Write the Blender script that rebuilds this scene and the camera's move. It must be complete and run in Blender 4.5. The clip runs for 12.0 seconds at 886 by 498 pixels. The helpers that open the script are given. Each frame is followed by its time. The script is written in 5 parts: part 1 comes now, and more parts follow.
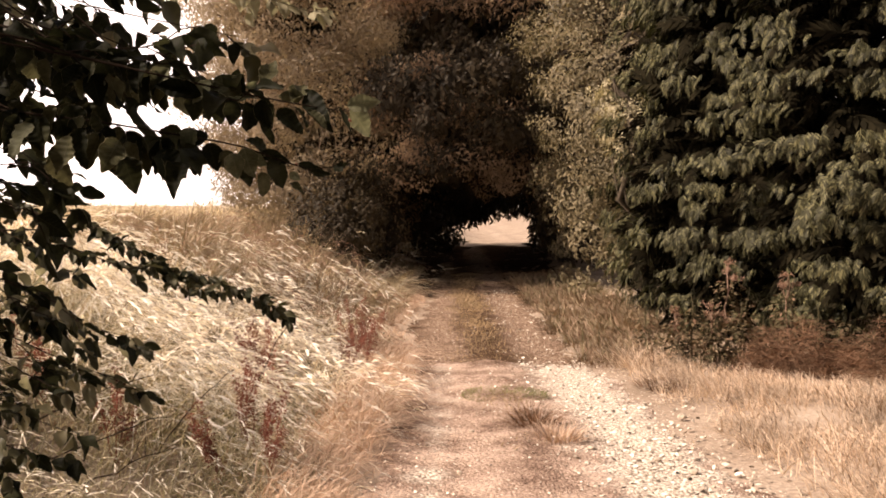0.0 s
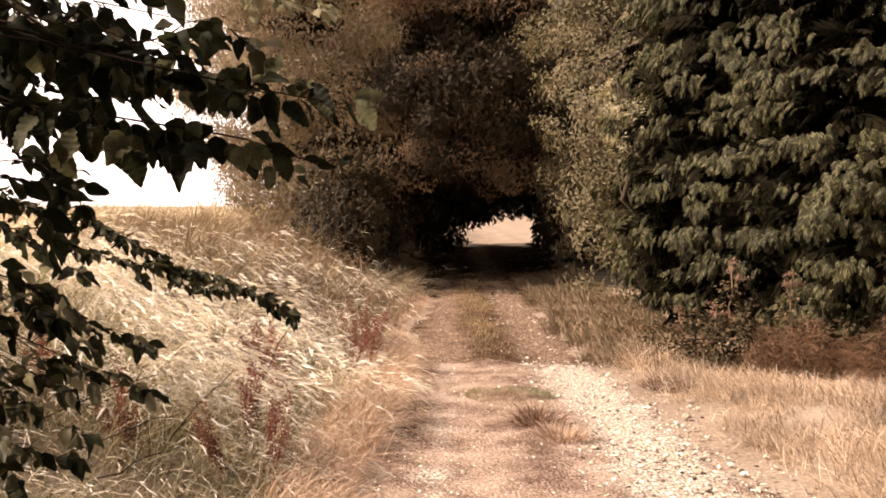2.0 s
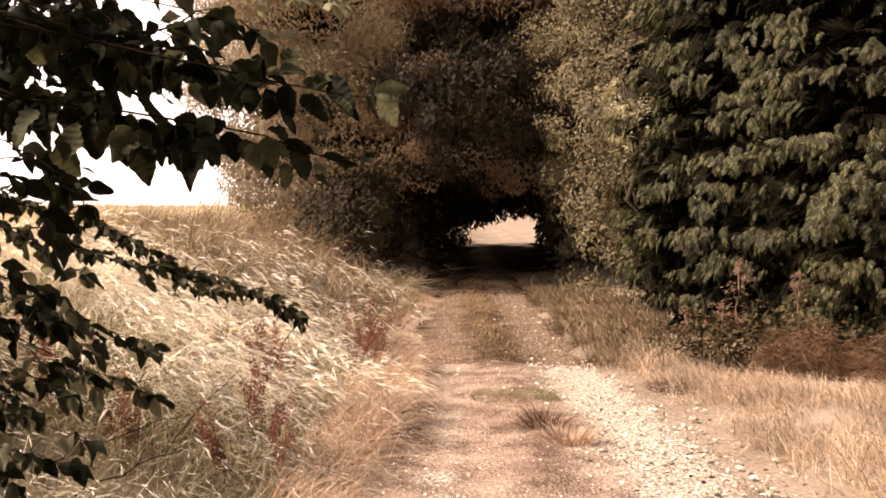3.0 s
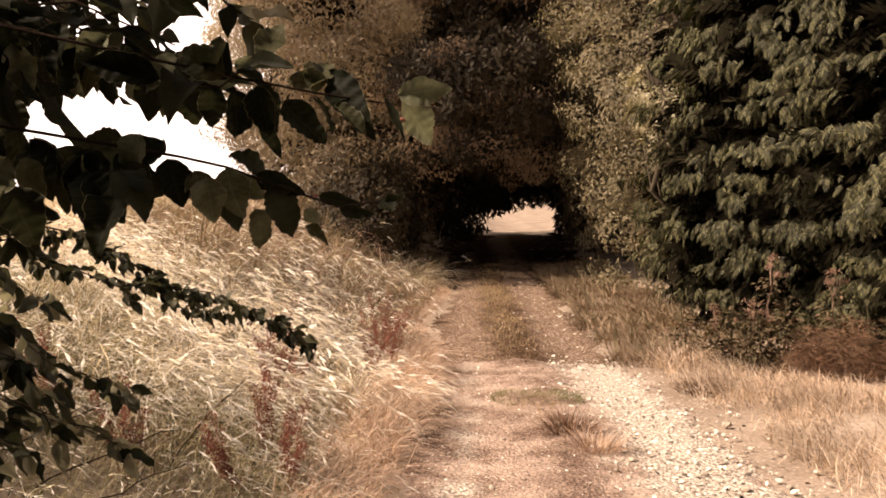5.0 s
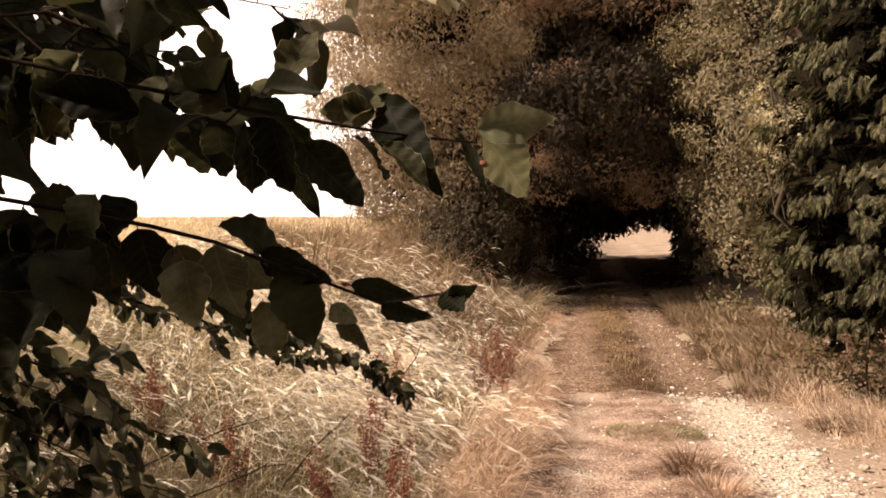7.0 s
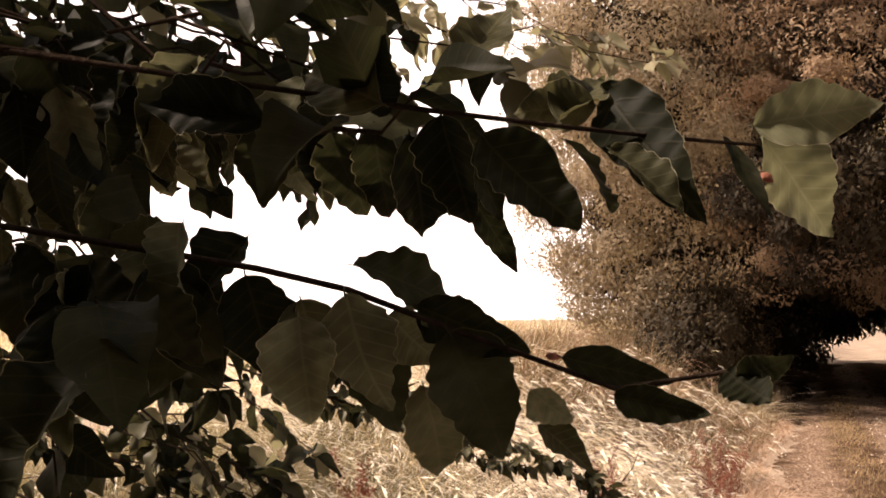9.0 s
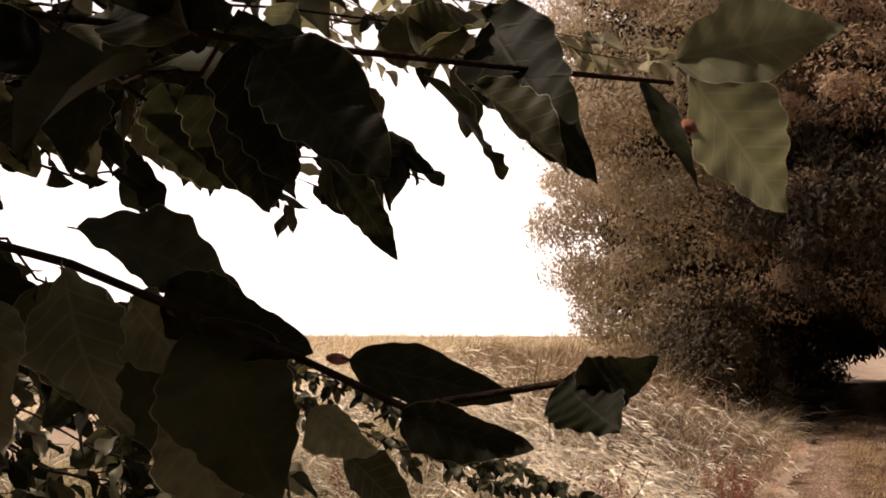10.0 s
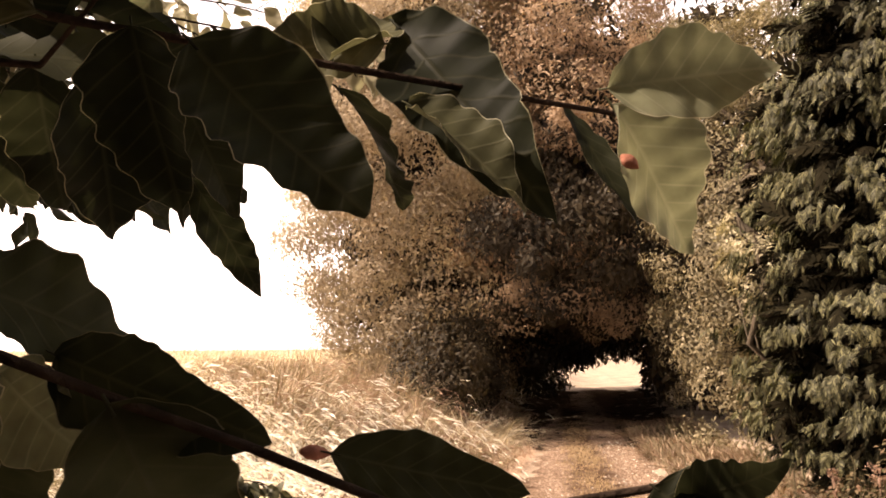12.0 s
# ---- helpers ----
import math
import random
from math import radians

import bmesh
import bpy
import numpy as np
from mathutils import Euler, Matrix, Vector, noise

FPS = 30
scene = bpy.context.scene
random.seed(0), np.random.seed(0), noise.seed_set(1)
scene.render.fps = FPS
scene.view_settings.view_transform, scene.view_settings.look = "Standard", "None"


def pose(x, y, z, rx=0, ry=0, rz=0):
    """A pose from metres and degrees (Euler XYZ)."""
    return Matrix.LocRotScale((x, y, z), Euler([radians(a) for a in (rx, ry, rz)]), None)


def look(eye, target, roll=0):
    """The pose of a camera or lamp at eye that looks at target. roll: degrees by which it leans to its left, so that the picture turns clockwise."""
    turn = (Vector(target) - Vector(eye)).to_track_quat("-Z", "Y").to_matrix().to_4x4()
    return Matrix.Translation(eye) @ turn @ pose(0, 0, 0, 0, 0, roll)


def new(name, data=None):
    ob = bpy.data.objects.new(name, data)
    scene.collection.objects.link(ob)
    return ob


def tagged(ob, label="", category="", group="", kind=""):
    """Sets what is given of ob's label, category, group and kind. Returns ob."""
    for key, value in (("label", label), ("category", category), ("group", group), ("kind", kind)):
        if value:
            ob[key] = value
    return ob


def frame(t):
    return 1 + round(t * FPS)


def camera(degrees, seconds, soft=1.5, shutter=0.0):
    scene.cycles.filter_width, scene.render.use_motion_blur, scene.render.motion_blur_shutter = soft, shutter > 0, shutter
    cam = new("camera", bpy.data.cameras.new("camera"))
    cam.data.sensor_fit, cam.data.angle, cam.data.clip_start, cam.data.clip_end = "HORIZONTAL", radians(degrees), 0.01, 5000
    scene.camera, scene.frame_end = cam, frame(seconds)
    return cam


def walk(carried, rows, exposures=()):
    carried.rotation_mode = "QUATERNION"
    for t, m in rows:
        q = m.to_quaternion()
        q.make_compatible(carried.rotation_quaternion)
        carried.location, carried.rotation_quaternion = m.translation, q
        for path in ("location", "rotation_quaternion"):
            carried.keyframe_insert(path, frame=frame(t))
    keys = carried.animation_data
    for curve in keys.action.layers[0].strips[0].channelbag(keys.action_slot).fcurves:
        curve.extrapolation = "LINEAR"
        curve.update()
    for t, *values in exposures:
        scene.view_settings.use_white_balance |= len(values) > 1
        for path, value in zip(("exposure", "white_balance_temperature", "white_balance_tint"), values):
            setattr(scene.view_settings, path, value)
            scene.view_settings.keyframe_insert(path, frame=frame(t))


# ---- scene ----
cam = camera(50, 12.0, soft=1.8)

PATH = [
    (0, look((-0.000, 0.000, 1.600), (-0.000, 9.990, 1.146), 0.10)),
    (2, look((-0.004, 0.007, 1.593), (-0.038, 9.997, 1.144), 0.03)),
    (3, look((-0.029, 0.069, 1.594), (-0.085, 10.059, 1.141), 0.16)),
    (5, look((-0.060, 0.402, 1.644), (-0.285, 10.382, 1.055), 0.19)),
    (5.5, look((-0.041, 0.455, 1.664), (-0.355, 10.432, 1.053), 0.20)),
    (6, look((-0.044, 0.495, 1.668), (-0.543, 10.466, 1.090), 0.45)),
    (6.5, look((-0.052, 0.545, 1.669), (-0.985, 10.490, 1.184), 0.15)),
    (8.5, look((-0.082, 0.726, 1.666), (-3.053, 10.266, 2.068), -0.54)),
    (9, look((-0.093, 0.744, 1.651), (-3.617, 10.073, 2.397), -0.39)),
    (9.5, look((-0.086, 0.787, 1.644), (-3.733, 10.055, 2.534), -0.16)),
    (10, look((-0.076, 0.827, 1.646), (-3.738, 10.087, 2.556), 0.01)),
    (10.5, look((-0.079, 0.847, 1.642), (-3.715, 10.119, 2.545), 0.20)),
    (11, look((-0.094, 0.854, 1.641), (-3.519, 10.202, 2.577), 0.04)),
    (11.5, look((-0.121, 0.849, 1.650), (-2.711, 10.454, 2.663), -0.07)),
    (12, look((-0.120, 0.847, 1.655), (-1.160, 10.739, 2.692), -0.40)),
]
EXPOSURE = [(0, 0.8, 7350, 22), (3, 0.83, 7450, 22), (5.5, 0.70, 7700, 22), (6.5, 0.66, 7800, 22), (9, 0.93, 7500, 22), (9.5, 0.88, 7600, 22), (10.5, -0.36, 6950, 22), (11, -0.32, 7050, 22), (11.5, 1.15, 8150, 22), (12, 1.45, 7700, 22)]
walk(cam, PATH, EXPOSURE)

# ---- daylight ----
SUN_TO = Vector((-0.65, -0.14, 0.73)).normalized()
world = bpy.data.worlds.new("world")
scene.world = world
world.use_nodes = True
wn = world.node_tree.nodes
sky = wn.new("ShaderNodeTexSky")
sky.sky_type, sky.sun_disc = "NISHITA", False
sky.sun_elevation = math.asin(SUN_TO.z)
sky.sun_rotation = math.atan2(SUN_TO.x, SUN_TO.y)
sky.dust_density, sky.air_density = 4.0, 0.8
wn["Background"].inputs["Strength"].default_value = 0.07
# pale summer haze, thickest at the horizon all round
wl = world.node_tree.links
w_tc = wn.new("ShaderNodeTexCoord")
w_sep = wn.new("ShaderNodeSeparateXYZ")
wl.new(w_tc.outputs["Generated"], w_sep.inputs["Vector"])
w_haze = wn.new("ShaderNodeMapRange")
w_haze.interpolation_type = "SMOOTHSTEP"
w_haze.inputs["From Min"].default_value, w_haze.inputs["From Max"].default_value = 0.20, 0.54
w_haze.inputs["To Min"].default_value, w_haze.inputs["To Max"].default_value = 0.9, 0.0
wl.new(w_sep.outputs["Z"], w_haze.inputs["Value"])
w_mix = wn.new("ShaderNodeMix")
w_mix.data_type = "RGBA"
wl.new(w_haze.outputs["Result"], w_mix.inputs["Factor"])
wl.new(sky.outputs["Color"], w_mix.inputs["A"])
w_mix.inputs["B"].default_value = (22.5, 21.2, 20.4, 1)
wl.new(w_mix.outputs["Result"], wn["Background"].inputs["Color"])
sun_data = bpy.data.lights.new("sun", "SUN")
sun_data.energy, sun_data.angle, sun_data.color = 5.0, radians(0.6), (1.0, 0.93, 0.82)
sun = new("sun", sun_data)
sun.matrix_world = look(SUN_TO * 60, (0, 0, 0))

# ---- materials ----


def nodes_of(name):
    m = bpy.data.materials.new(name)
    m.use_nodes = True
    nt = m.node_tree
    return m, nt, nt.nodes, nt.links, nt.nodes["Principled BSDF"]


def ramp(n, stops):
    r = n.new("ShaderNodeValToRGB")
    while len(r.color_ramp.elements) < len(stops):
        r.color_ramp.elements.new(0.5)
    for e, (p, c) in zip(r.color_ramp.elements, stops):
        e.position, e.color = p, (*c, 1)
    return r


def foliage(name, colours, rough=0.55, through_light=0.3, tint=(1.0, 1.1, 0.55), patch=0.6):
    """Leaf material: a colour for each leaf, larger patches of tone, and light that passes through."""
    m, nt, n, l, bsdf = nodes_of(name)
    geo = n.new("ShaderNodeNewGeometry")
    r = ramp(n, [(i / (len(colours) - 1), c) for i, c in enumerate(colours)])
    l.new(geo.outputs["Random Per Island"], r.inputs["Fac"])
    nz = n.new("ShaderNodeTexNoise")
    nz.inputs["Scale"].default_value = patch
    nz.inputs["Detail"].default_value = 3
    l.new(geo.outputs["Position"], nz.inputs["Vector"])
    hsv = n.new("ShaderNodeHueSaturation")
    mr = n.new("ShaderNodeMapRange")
    mr.inputs["From Min"].default_value, mr.inputs["From Max"].default_value = 0.3, 0.7
    mr.inputs["To Min"].default_value, mr.inputs["To Max"].default_value = 0.6, 1.4
    l.new(nz.outputs["Fac"], mr.inputs["Value"])
    l.new(mr.outputs["Result"], hsv.inputs["Value"])
    l.new(r.outputs["Color"], hsv.inputs["Color"])
    l.new(hsv.outputs["Color"], bsdf.inputs["Base Color"])
    bsdf.inputs["Roughness"].default_value = rough
    bsdf.inputs["Specular IOR Level"].default_value = 0.15
    tr = n.new("ShaderNodeBsdfTranslucent")
    mul = n.new("ShaderNodeMix")
    mul.data_type, mul.blend_type = "RGBA", "MULTIPLY"
    mul.inputs["Factor"].default_value = 1.0
    l.new(hsv.outputs["Color"], mul.inputs["A"])
    mul.inputs["B"].default_value = (*tint, 1)
    l.new(mul.outputs["Result"], tr.inputs["Color"])
    mix = n.new("ShaderNodeMixShader")
    mix.inputs["Fac"].default_value = through_light
    l.new(bsdf.outputs["BSDF"], mix.inputs[1])
    l.new(tr.outputs["BSDF"], mix.inputs[2])
    l.new(mix.outputs["Shader"], n["Material Output"].inputs["Surface"])
    return m


def leaf_material(name, stops, vein_colour, vein_show):
    """Beech leaf seen close: midrib and side veins in relief, mottled green, light through the blade."""
    m, nt, n, l, bsdf = nodes_of(name)
    tc = n.new("ShaderNodeTexCoord")
    sep = n.new("ShaderNodeSeparateXYZ")
    l.new(tc.outputs["Object"], sep.inputs["Vector"])
    ab = n.new("ShaderNodeMath")
    ab.operation = "ABSOLUTE"
    l.new(sep.outputs["X"], ab.inputs[0])
    sl = n.new("ShaderNodeMath")
    sl.operation = "MULTIPLY_ADD"
    l.new(ab.outputs[0], sl.inputs[0])
    sl.inputs[1].default_value = -0.75
    l.new(sep.outputs["Y"], sl.inputs[2])
    fr = n.new("ShaderNodeMath")
    fr.operation = "MULTIPLY"
    l.new(sl.outputs[0], fr.inputs[0])
    fr.inputs[1].default_value = 8.0
    fc = n.new("ShaderNodeMath")
    fc.operation = "FRACT"
    l.new(fr.outputs[0], fc.inputs[0])
    pp = n.new("ShaderNodeMath")
    pp.operation = "PINGPONG"
    l.new(fc.outputs[0], pp.inputs[0])
    pp.inputs[1].default_value = 0.5
    vein = n.new("ShaderNodeMapRange")
    vein.inputs["From Min"].default_value, vein.inputs["From Max"].default_value = 0.0, 0.09
    vein.inputs["To Min"].default_value, vein.inputs["To Max"].default_value = 1.0, 0.0
    l.new(pp.outputs[0], vein.inputs["Value"])
    rib = n.new("ShaderNodeMapRange")
    rib.inputs["From Min"].default_value, rib.inputs["From Max"].default_value = 0.0, 0.018
    rib.inputs["To Min"].default_value, rib.inputs["To Max"].default_value = 1.0, 0.0
    l.new(ab.outputs[0], rib.inputs["Value"])
    mx = n.new("ShaderNodeMath")
    mx.operation = "MAXIMUM"
    l.new(vein.outputs[0], mx.inputs[0])
    l.new(rib.outputs[0], mx.inputs[1])
    nz = n.new("ShaderNodeTexNoise")
    nz.inputs["Scale"].default_value = 5
    nz.inputs["Detail"].default_value = 6
    l.new(tc.outputs["Object"], nz.inputs["Vector"])
    oi = n.new("ShaderNodeObjectInfo")
    r1 = ramp(n, stops)
    l.new(oi.outputs["Random"], r1.inputs["Fac"])
    hs = n.new("ShaderNodeHueSaturation")
    mr = n.new("ShaderNodeMapRange")
    mr.inputs["From Min"].default_value, mr.inputs["From Max"].default_value = 0.3, 0.7
    mr.inputs["To Min"].default_value, mr.inputs["To Max"].default_value = 0.75, 1.25
    l.new(nz.outputs["Fac"], mr.inputs["Value"])
    l.new(mr.outputs[0], hs.inputs["Value"])
    l.new(r1.outputs["Color"], hs.inputs["Color"])
    vm = n.new("ShaderNodeMix")
    vm.data_type = "RGBA"
    soft_vein = n.new("ShaderNodeMath")
    soft_vein.operation = "MULTIPLY"
    l.new(mx.outputs[0], soft_vein.inputs[0])
    soft_vein.inputs[1].default_value = vein_show
    l.new(soft_vein.outputs[0], vm.inputs["Factor"])
    l.new(hs.outputs["Color"], vm.inputs["A"])
    vm.inputs["B"].default_value = (*vein_colour, 1)
    l.new(vm.outputs["Result"], bsdf.inputs["Base Color"])
    bsdf.inputs["Roughness"].default_value = 0.55
    bsdf.inputs["Specular IOR Level"].default_value = 0.04
    bp = n.new("ShaderNodeBump")
    bp.inputs["Strength"].default_value = 0.12
    bp.inputs["Distance"].default_value = 0.01
    l.new(mx.outputs[0], bp.inputs["Height"])
    l.new(bp.outputs["Normal"], bsdf.inputs["Normal"])
    tr = n.new("ShaderNodeBsdfTranslucent")
    tc2 = n.new("ShaderNodeMix")
    tc2.data_type, tc2.blend_type = "RGBA", "MULTIPLY"
    tc2.inputs["Factor"].default_value = 1.0
    l.new(vm.outputs["Result"], tc2.inputs["A"])
    tc2.inputs["B"].default_value = (1.9, 1.85, 1.45, 1)
    l.new(tc2.outputs["Result"], tr.inputs["Color"])
    mix = n.new("ShaderNodeMixShader")
    mix.inputs["Fac"].default_value = 0.25
    l.new(bsdf.outputs["BSDF"], mix.inputs[1])
    l.new(tr.outputs["BSDF"], mix.inputs[2])
    l.new(mix.outputs["Shader"], n["Material Output"].inputs["Surface"])
    return m


def earth(name, stops, scale=1.2, fine=60.0, bump=0.6, cells=0.0):
    """Soil or gravel: broad stains, fine grain, and small stones as relief."""
    m, nt, n, l, bsdf = nodes_of(name)
    geo = n.new("ShaderNodeNewGeometry")
    big = n.new("ShaderNodeTexNoise")
    big.inputs["Scale"].default_value, big.inputs["Detail"].default_value = scale, 5
    small = n.new("ShaderNodeTexNoise")
    small.inputs["Scale"].default_value, small.inputs["Detail"].default_value = fine, 4
    for t in (big, small):
        l.new(geo.outputs["Position"], t.inputs["Vector"])
    ad = n.new("ShaderNodeMath")
    ad.operation = "MULTIPLY_ADD"
    l.new(small.outputs["Fac"], ad.inputs[0])
    ad.inputs[1].default_value = 0.55
    sb = n.new("ShaderNodeMath")
    sb.operation = "MULTIPLY"
    l.new(big.outputs["Fac"], sb.inputs[0])
    sb.inputs[1].default_value = 0.55
    l.new(sb.outputs[0], ad.inputs[2])
    r = ramp(n, stops)
    l.new(ad.outputs[0], r.inputs["Fac"])
    colour = r.outputs["Color"]
    height = small.outputs["Fac"]
    if cells:
        v = n.new("ShaderNodeTexVoronoi")
        v.inputs["Scale"].default_value = cells
        l.new(geo.outputs["Position"], v.inputs["Vector"])
        hs = n.new("ShaderNodeHueSaturation")
        bw = n.new("ShaderNodeRGBToBW")
        l.new(v.outputs["Color"], bw.inputs["Color"])
        mr = n.new("ShaderNodeMapRange")
        mr.inputs["To Min"].default_value, mr.inputs["To Max"].default_value = 0.82, 1.18
        l.new(bw.outputs[0], mr.inputs["Value"])
        l.new(mr.outputs[0], hs.inputs["Value"])
        l.new(colour, hs.inputs["Color"])
        colour = hs.outputs["Color"]
        hm = n.new("ShaderNodeMath")
        hm.operation = "SUBTRACT"
        l.new(small.outputs["Fac"], hm.inputs[0])
        l.new(v.outputs["Distance"], hm.inputs[1])
        height = hm.outputs[0]
    l.new(colour, bsdf.inputs["Base Color"])
    bsdf.inputs["Roughness"].default_value = 1.0
    bsdf.inputs["Specular IOR Level"].default_value = 0.0
    bp = n.new("ShaderNodeBump")
    bp.inputs["Strength"].default_value, bp.inputs["Distance"].default_value = bump, 0.02
    l.new(height, bp.inputs["Height"])
    l.new(bp.outputs["Normal"], bsdf.inputs["Normal"])
    return m


def track_material(name, stops, pale, rut_stops, left_worn):
    """Lane surface: trodden earth with paler, stony dust where wheels run; the ruts' edges wander."""
    m = earth(name, stops, 2.6, 75, 0.6, 42)
    n, l = m.node_tree.nodes, m.node_tree.links
    bsdf = n["Principled BSDF"]
    base = bsdf.inputs["Base Color"].links[0].from_socket
    geo = n.new("ShaderNodeNewGeometry")
    sep = n.new("ShaderNodeSeparateXYZ")
    l.new(geo.outputs["Position"], sep.inputs["Vector"])
    nz = n.new("ShaderNodeTexNoise")
    nz.inputs["Scale"].default_value, nz.inputs["Detail"].default_value = 3.5, 6
    l.new(geo.outputs["Position"], nz.inputs["Vector"])
    grain = n.new("ShaderNodeTexNoise")
    grain.inputs["Scale"].default_value, grain.inputs["Detail"].default_value = 45, 5
    l.new(geo.outputs["Position"], grain.inputs["Vector"])

    def calc(op, a, b, c=None):
        k = n.new("ShaderNodeMath")
        k.operation = op
        for i, q in enumerate((a, b, c)):
            if q is None:
                continue
            if isinstance(q, (int, float)):
                k.inputs[i].default_value = q
            else:
                l.new(q, k.inputs[i])
        return k.outputs[0]

    mid = calc("MULTIPLY_ADD", sep.outputs["Y"], -0.042, 1.56)
    mid = calc("MAXIMUM", mid, 1.05)
    dr = calc("ABSOLUTE", calc("SUBTRACT", sep.outputs["X"], mid), 0)
    dl = calc("ADD", calc("ABSOLUTE", calc("ADD", sep.outputs["X"], 0.05), 0), left_worn)
    d = calc("MINIMUM", dr, dl)
    d = calc("MULTIPLY_ADD", calc("SUBTRACT", nz.outputs["Fac"], 0.5), 0.9, d)
    mask = n.new("ShaderNodeMapRange")
    mask.interpolation_type = "SMOOTHSTEP"
    mask.inputs["From Min"].default_value, mask.inputs["From Max"].default_value = 0.15, 0.5
    mask.inputs["To Min"].default_value, mask.inputs["To Max"].default_value = pale, 0.0
    l.new(d, mask.inputs["Value"])
    r = ramp(n, rut_stops)
    l.new(grain.outputs["Fac"], r.inputs["Fac"])
    mix = n.new("ShaderNodeMix")
    mix.data_type = "RGBA"
    l.new(mask.outputs["Result"], mix.inputs["Factor"])
    l.new(base, mix.inputs["A"])
    l.new(r.outputs["Color"], mix.inputs["B"])
    l.new(mix.outputs["Result"], bsdf.inputs["Base Color"])
    return m


# one beech leaf in shaded, lit and part-lit colours; the light is painted in
M_LEAF_SHADED = leaf_material("shaded_beech_leaf", [(0.0, (0.009, 0.010, 0.005)), (0.7, (0.016, 0.017, 0.0085)), (1.0, (0.034, 0.034, 0.017))], (0.040, 0.037, 0.022), 0.35)
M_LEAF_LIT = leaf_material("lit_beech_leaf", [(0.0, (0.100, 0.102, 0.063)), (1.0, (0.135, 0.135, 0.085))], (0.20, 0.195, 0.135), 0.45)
M_LEAF_HALF = leaf_material("part_lit_beech_leaf", [(0.0, (0.040, 0.039, 0.020)), (1.0, (0.085, 0.080, 0.043))], (0.12, 0.113, 0.07), 0.4)
M_CROWN_BEECH = foliage("beech_foliage", [(0.028, 0.036, 0.014), (0.05, 0.056, 0.02), (0.07, 0.068, 0.026)], 0.5, 0.3)
M_CROWN_BROWN = foliage("brownish_foliage", [(0.27, 0.210, 0.140), (0.36, 0.285, 0.195), (0.32, 0.25, 0.168), (0.41, 0.33, 0.228)], 0.6, 0.5, (1.0, 0.95, 0.75))
M_CROWN_RUSSET = foliage("russet_foliage", [(0.24, 0.162, 0.102), (0.385, 0.265, 0.17), (0.31, 0.215, 0.135), (0.47, 0.335, 0.22)], 0.6, 0.5, (1.0, 0.93, 0.73))
# near-black leaves: shade under and inside the crowns is put into this colour
M_CROWN_SHADE = foliage("shaded_foliage", [(0.026, 0.019, 0.011), (0.04, 0.029, 0.015), (0.055, 0.038, 0.02)], 0.6, 0.2, (1.0, 0.95, 0.6))
M_HEDGE = foliage("hedge_foliage", [(0.11, 0.09, 0.051), (0.18, 0.146, 0.086), (0.28, 0.228, 0.14)], 0.5, 0.35, (1.0, 0.97, 0.7), 1.3)
M_CONIFER = foliage("conifer_foliage", [(0.022, 0.021, 0.009), (0.040, 0.038, 0.017), (0.132, 0.120, 0.058)], 0.6, 0.15, patch=0.8)
# shade of the gaps between sprays, put into a near-black matt colour
M_CONIFER_SHADE = foliage("shaded_conifer_foliage", [(0.008, 0.007, 0.004), (0.016, 0.013, 0.007)], 0.9, 0.0)
M_CONIFER_SHADE.node_tree.nodes["Principled BSDF"].inputs["Specular IOR Level"].default_value = 0.02
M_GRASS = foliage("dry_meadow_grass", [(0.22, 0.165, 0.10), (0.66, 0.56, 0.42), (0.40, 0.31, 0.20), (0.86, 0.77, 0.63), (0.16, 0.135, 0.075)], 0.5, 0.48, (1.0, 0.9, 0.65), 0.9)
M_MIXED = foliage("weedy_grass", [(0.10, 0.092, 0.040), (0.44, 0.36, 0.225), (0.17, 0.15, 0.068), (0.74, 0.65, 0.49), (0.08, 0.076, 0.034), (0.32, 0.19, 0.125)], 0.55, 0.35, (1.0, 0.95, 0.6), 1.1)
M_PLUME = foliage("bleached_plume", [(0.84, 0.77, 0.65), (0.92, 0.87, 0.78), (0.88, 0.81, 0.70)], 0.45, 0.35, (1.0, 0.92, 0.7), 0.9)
M_TRACKGREEN = foliage("low_green_grass", [(0.12, 0.125, 0.05), (0.2, 0.19, 0.085), (0.3, 0.26, 0.14)], 0.6, 0.3, (1.0, 1.0, 0.5), 2.0)
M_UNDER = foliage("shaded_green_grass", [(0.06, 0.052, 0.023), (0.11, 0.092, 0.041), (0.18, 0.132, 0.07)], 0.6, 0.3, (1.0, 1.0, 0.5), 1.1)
M_VERGE = foliage("straw_grass", [(0.36, 0.245, 0.165), (0.50, 0.36, 0.26), (0.60, 0.46, 0.35), (0.25, 0.15, 0.10)], 0.6, 0.3, (1.0, 0.82, 0.6), 0.8)
M_RUST = foliage("rusty_seed", [(0.15, 0.055, 0.038), (0.24, 0.092, 0.064), (0.18, 0.07, 0.046)], 0.7, 0.3, (1.0, 0.7, 0.5), 3)
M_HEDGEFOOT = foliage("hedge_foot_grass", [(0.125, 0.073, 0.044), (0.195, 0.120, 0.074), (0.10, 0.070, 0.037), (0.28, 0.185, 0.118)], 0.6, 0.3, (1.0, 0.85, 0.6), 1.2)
M_SHORT = foliage("short_straw_grass", [(0.34, 0.24, 0.16), (0.56, 0.42, 0.305), (0.70, 0.565, 0.435), (0.12, 0.07, 0.045)], 0.6, 0.3, (1.0, 0.88, 0.65), 1.3)
M_BRACKEN = foliage("dead_bracken", [(0.12, 0.066, 0.040), (0.21, 0.118, 0.072), (0.09, 0.054, 0.033), (0.29, 0.175, 0.11)], 0.8, 0.2, (1.0, 0.8, 0.5), 2)
